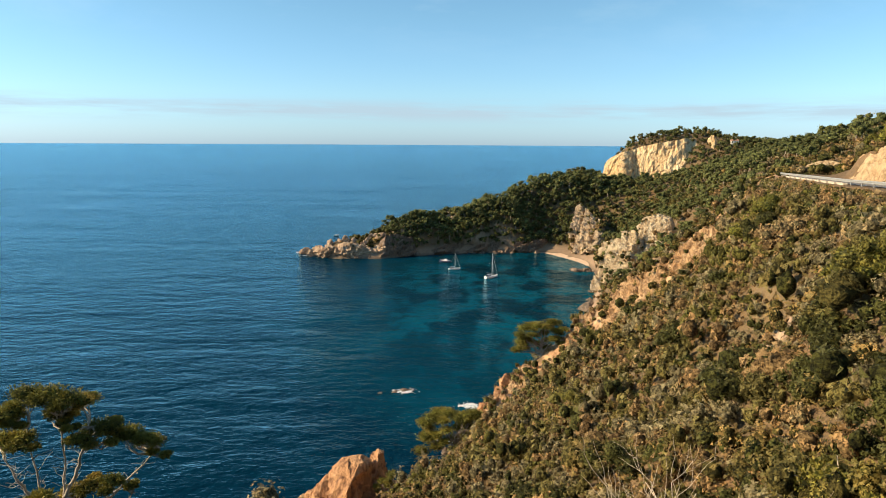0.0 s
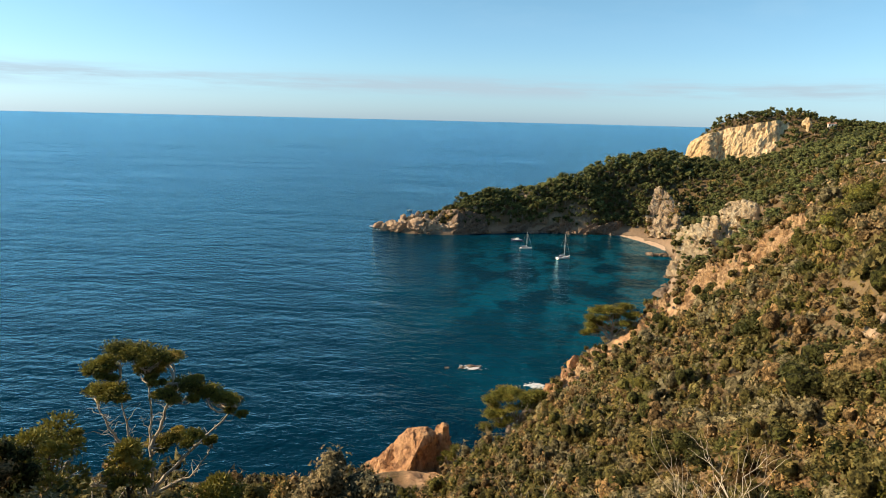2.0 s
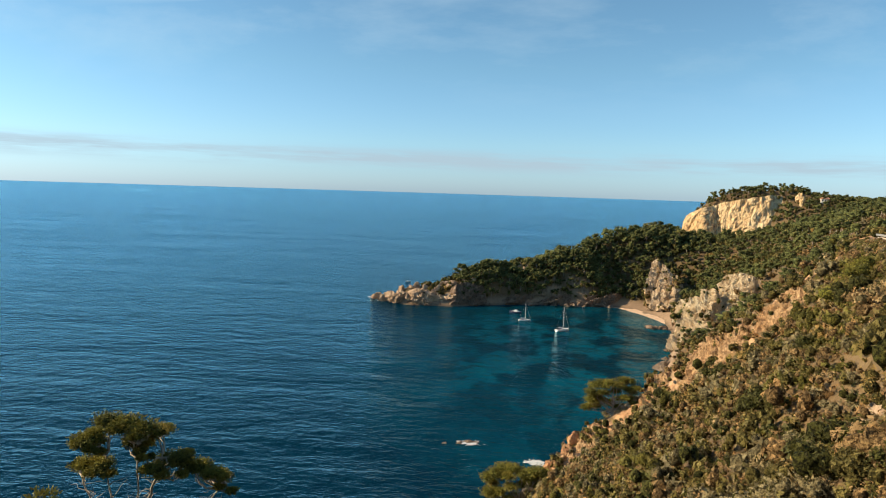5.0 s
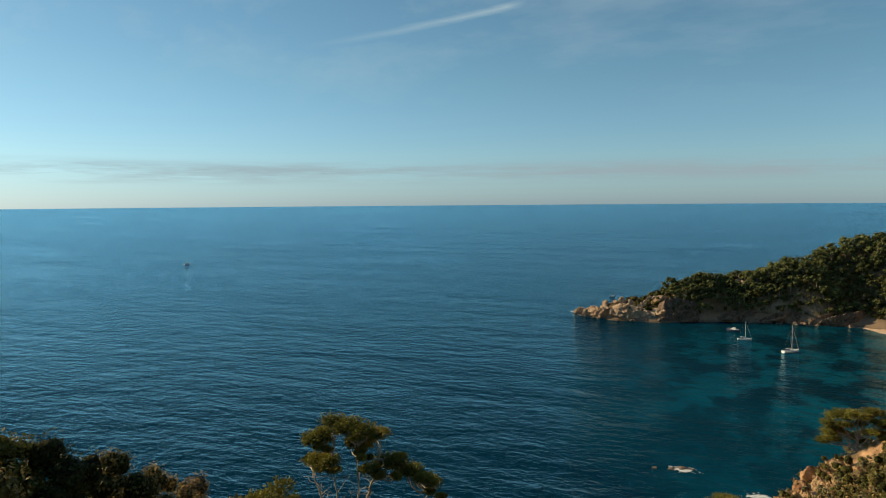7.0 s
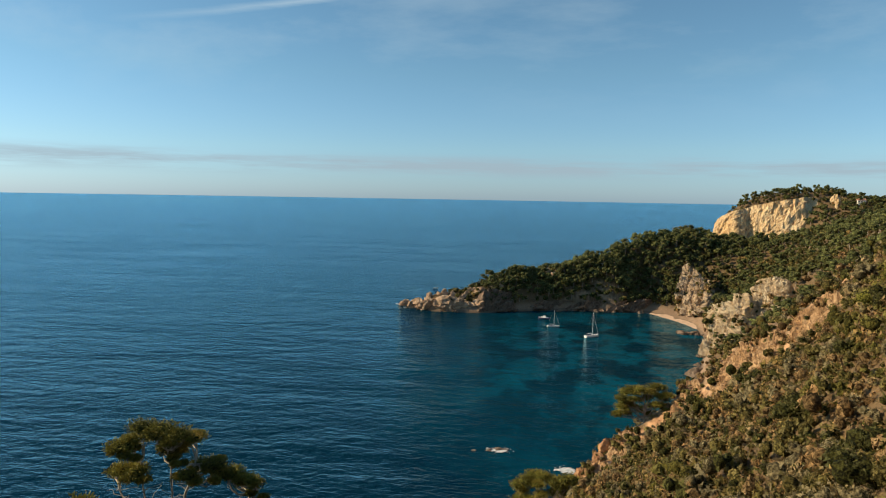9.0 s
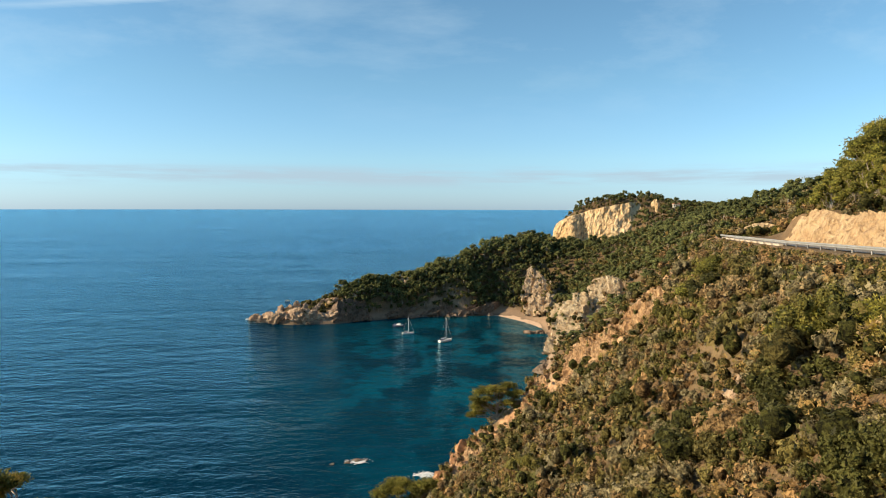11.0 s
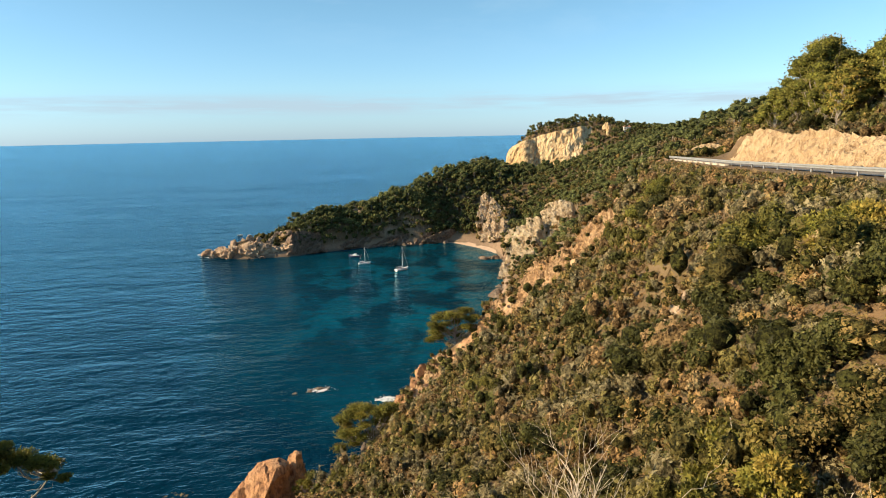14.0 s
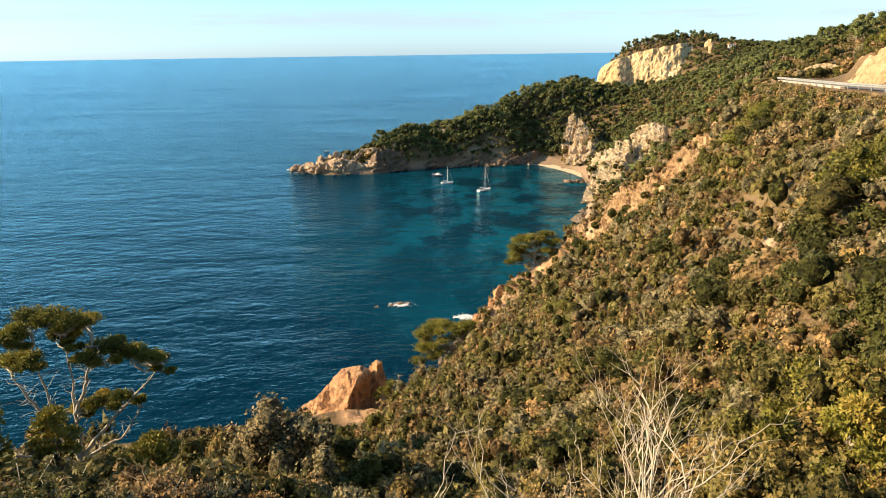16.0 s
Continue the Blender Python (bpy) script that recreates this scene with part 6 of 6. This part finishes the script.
def sailing_yacht(at, heading, length, mast, label):
    boat = empty("sailing_yacht", at, heading)
    k = length / 10
    part("hull", loft(hull_sections(length, 3.2 * k, 1.05 * k, 0.5 * k)), M_GEL, boat)
    cab = part("cabin", loft([[(x * k, s * w * k, z * k) for s, z in ((-1, 1.0), (-0.85, 1.0 + h), (0.85, 1.0 + h), (1, 1.0))] for x, w, h in ((-1.2, 1.1, 0.42), (0.6, 1.0, 0.45), (2.6, 0.55, 0.12))]), M_GEL, boat)
    for s in (-1, 1):
        part("cabin_window", block(-0.1 * k, s * 0.98 * k, 1.25 * k, 1.5 * k, 0.06, 0.16 * k, 0.01), M_GLASS, cab)
    part("cockpit", block(-3.0 * k, 0, 1.06 * k, 2.4 * k, 1.5 * k, 0.14 * k), M_NAVY, boat, "dark blue cockpit cushions")
    part("spray_hood", loft([[(x * k, math.cos(t) * 1.0 * k, (1.3 + math.sin(t) * h) * k) for t in np.linspace(0, math.pi, 7)] for x, h in ((-1.9, 0.55), (-1.3, 0.6), (-0.9, 0.2))]), M_NAVY, boat, "navy canvas spray hood")
    part("mast", rod((0.5 * k, 0, 1.2 * k), (0.5 * k, 0, mast), 0.11, 8, 0.07), M_MAST, boat)
    part("boom", rod((0.45 * k, 0, 2.1 * k), (-3.4 * k, 0, 2.25 * k), 0.07), M_MAST, boat)
    part("furled_sail", rod((0.3 * k, 0, 2.28 * k), (-3.2 * k, 0, 2.42 * k), 0.15), M_GEL, boat, "white sail furled on the boom")
    part("forestay", rod((4.9 * k, 0, 1.3 * k), (0.5 * k, 0, mast * 0.97), 0.035), M_MAST, boat, "thin wire forestay")
    part("backstay", rod((-4.9 * k, 0, 1.2 * k), (0.5 * k, 0, mast), 0.012, 5), M_MAST, boat)
    for s in (-1, 1):
        part("shroud", rod((0.4 * k, s * 1.5 * k, 1.1 * k), (0.5 * k, 0, mast * 0.95), 0.012, 5), M_MAST, boat)
        part("spreader", rod((0.5 * k, 0, mast * 0.55), (0.45 * k, s * 0.9 * k, mast * 0.56), 0.035, 5), M_MAST, boat)
        part("rail", rod((-4.6 * k, s * 1.25 * k, 1.75 * k), (3.0 * k, s * 1.1 * k, 1.75 * k), 0.025, 5), M_MAST, boat)
    return tagged(boat, label, "sailing boat")


def motor_boat(at, heading, length, label):
    boat = empty("motor_boat", at, heading)
    k = length / 7
    part("hull", loft(hull_sections(length, 2.5 * k, 0.95 * k, 0.35 * k, 0.3)), M_NAVY if length > 6 else M_GEL, boat, "dark blue hull" if length > 6 else "white hull")
    part("deck", block(-0.2 * k, 0, 1.0 * k, 5.0 * k, 2.0 * k, 0.14 * k), M_GEL, boat)
    cab = part("cabin", loft([[(x * k, s * w * k, z * k) for s, z in ((-1, 1.0), (-0.8, 1.0 + h), (0.8, 1.0 + h), (1, 1.0))] for x, w, h in ((-1.2, 0.85, 0.95), (0.3, 0.8, 1.0), (1.5, 0.5, 0.15))]), M_GEL, boat)
    part("windscreen", block(0.75 * k, 0, 1.58 * k, 0.5 * k, 1.15 * k, 0.34 * k, 0.02), M_GLASS, cab)
    part("outboard", block(-3.55 * k, 0, 0.8 * k, 0.4 * k, 0.4 * k, 0.9 * k, 0.06), M_NAVY, boat)
    for s in (-1, 1):
        part("bow_rail", rod((0.6 * k, s * 0.9 * k, 1.45 * k), (3.2 * k, s * 0.12 * k, 1.65 * k), 0.03, 5), M_MAST, boat)
    return tagged(boat, label, "motor boat")


sailing_yacht((6.5, 347, 0), 12, 6.6, 9.2, "white sailing yacht with bare mast moored in the cove")
sailing_yacht((25, 326, 0), 38, 8.4, 12.4, "larger white sailing yacht moored in the cove")
motor_boat((1.5, 369, 0), 170, 6.6, "small motor boat with white cabin moored in the cove")
motor_boat((-77.5, 472, 0), 6, 3.8, "small white motor boat off the point")
motor_boat((-564, 556, 0), 60, 5.5, "tiny motor boat far out on the open sea")

# ---------------------------------------------------------------- beach, road, rail


def strip(name, left, right, mat, label, category, lift=0.05, kind="structure", skirt=0.0):
    """A band between two lines of points."""
    v = np.array([p for a, b in zip(left, right) for p in (a, b)], float)
    v[:, 2] += lift
    f = np.array([[2 * i, 2 * i + 1, 2 * i + 3, 2 * i + 2] for i in range(len(left) - 1)])
    return tagged(mesh_object(name, v, f, [mat], smooth=True), label, category, kind=kind)


def beach():
    rng = np.random.default_rng(2)
    n = 28
    line = np.array(resample([(58, 405, 0), (64, 403.5, 0), (75, 382, 0), (80, 368, 0), (84, 352, 0)], 2.0))
    t = unit(np.gradient(line, axis=0))
    inside = np.column_stack([-t[:, 1], t[:, 0], np.zeros(len(t))])
    rows = []
    for k, (off, z) in enumerate(((-3, -0.6), (0, 0.10), (1.6, 0.5), (3.2, 0.9), (4.4, 1.1), (5.4, 0.4))):
        q = line + inside * off
        q[:, 2] = z + rng.normal(0, 0.06, len(q))
        rows.append(q)
    v = np.concatenate(rows)
    m = len(line)
    f = np.array([[r * m + i, r * m + i + 1, (r + 1) * m + i + 1, (r + 1) * m + i] for r in range(len(rows) - 1) for i in range(m - 1)])
    tagged(mesh_object("beach", v, f, [M_SAND], smooth=True), "small curved beach of pale pink sand", "beach", kind="structure")


beach()


def road():
    mid = RAIL
    t = unit(np.gradient(mid, axis=0) * (1, 1, 0))
    right = np.column_stack([t[:, 1], -t[:, 0], np.zeros(len(t))])
    strip("road", mid + right * 0.6, mid + right * 6.4, M_ASPHALT, "narrow asphalt coast road cut into the hillside", "road", 0.06)
    strip("road_marking", mid + right * 0.95, mid + right * 1.07, M_GEL, "white edge line on the asphalt", "road marking", 0.066)


road()


def guard_rail():
    """Steel crash barrier on posts along the outer edge of the road."""
    line = np.array(resample(LINES["rail_edge"][1:], 4.0))
    rail = empty("guard_rail", tuple(line[0]))
    o = line[0]
    prof = [(0.0, 0.33), (0.05, 0.37), (0.05, 0.43), (-0.02, 0.48), (0.05, 0.53), (0.05, 0.60), (0.0, 0.65), (-0.03, 0.65), (-0.03, 0.33)]
    for a, b in zip(line, line[1:]):
        t = unit(b - a)
        r = np.array([-t[1], t[0], 0])
        bm = loft([[tuple(q - o + r * u + np.array([0, 0, h])) for u, h in prof] for q in (a, b)])
        part("beam", bm, M_STEEL, rail)
        c = a - o - r * 0.12
        post = part("post", block(c[0], c[1], 0.12 + c[2], 0.12, 0.12, 1.0, 0.01), M_STEEL, rail)
    tagged(rail, "galvanised steel guard rail on posts beside the road", "guard rail")
    # pale masonry kerb wall under part of the rail, in short lengths
    k = 0
    for a, b in zip(line, line[1:]):
        if 70 < a[1] < 108:
            t = unit(b - a)
            r = np.array([-t[1], t[0], 0])
            wall = empty("parapet_block", tuple(a))
            part("wall", loft([[tuple(q - a + r * u + np.array([0, 0, h])) for u, h in ((0.10, -1.3), (0.10, 0.14), (0.50, 0.14), (0.58, -1.3))] for q in (a + t * 0.5, b - t * 0.7)]), M_MASONRY, wall)
            part("coping", loft([[tuple(q - a + r * u + np.array([0, 0, h])) for u, h in ((0.06, 0.14), (0.06, 0.21), (0.56, 0.21), (0.56, 0.14))] for q in (a + t * 0.45, b - t * 0.65)]), M_MASONRY, wall)
            tagged(wall, "short pale masonry parapet under the guard rail", "parapet", "parapets along the road")


guard_rail()


def villa(at, rz, w, d, h, label):
    """A small white villa on the far hill."""
    house = empty("house", at, rz)
    part("wall", block(0, 0, h / 2 - 0.8, w, d, h + 1.6, 0.02), M_PLASTER, house)
    bm = loft([[(x, -d / 2 - 0.4, h), (x, 0, h + 1.5), (x, d / 2 + 0.4, h)] for x in (-w / 2 - 0.4, w / 2 + 0.4)])
    part("roof", bm, M_ROOF, house, "low clay tile roof")
    for k in range(3):
        win = part("window", block(-w / 2 + (k + 0.5) * w / 3, -d / 2 - 0.03, h * 0.55, 1.1, 0.1, 1.3, 0.0), M_PLASTER, house)
        part("pane", block(-w / 2 + (k + 0.5) * w / 3, -d / 2 - 0.1, h * 0.55, 0.9, 0.05, 1.1, 0.0), M_GLASS, win)
    tagged(house, label, "house")


def villas():
    for az, d, w, h, s in ((23.7, 640, 6, 2.6, "white villa among the pines of the far hill"), (27.6, 610, 9, 3.0, "low white villa on the far ridge")):
        x, y = polar(az, d)
        villa((x, y, ground_at(x, y)), -az + 12, w, 8, h, s)


villas()
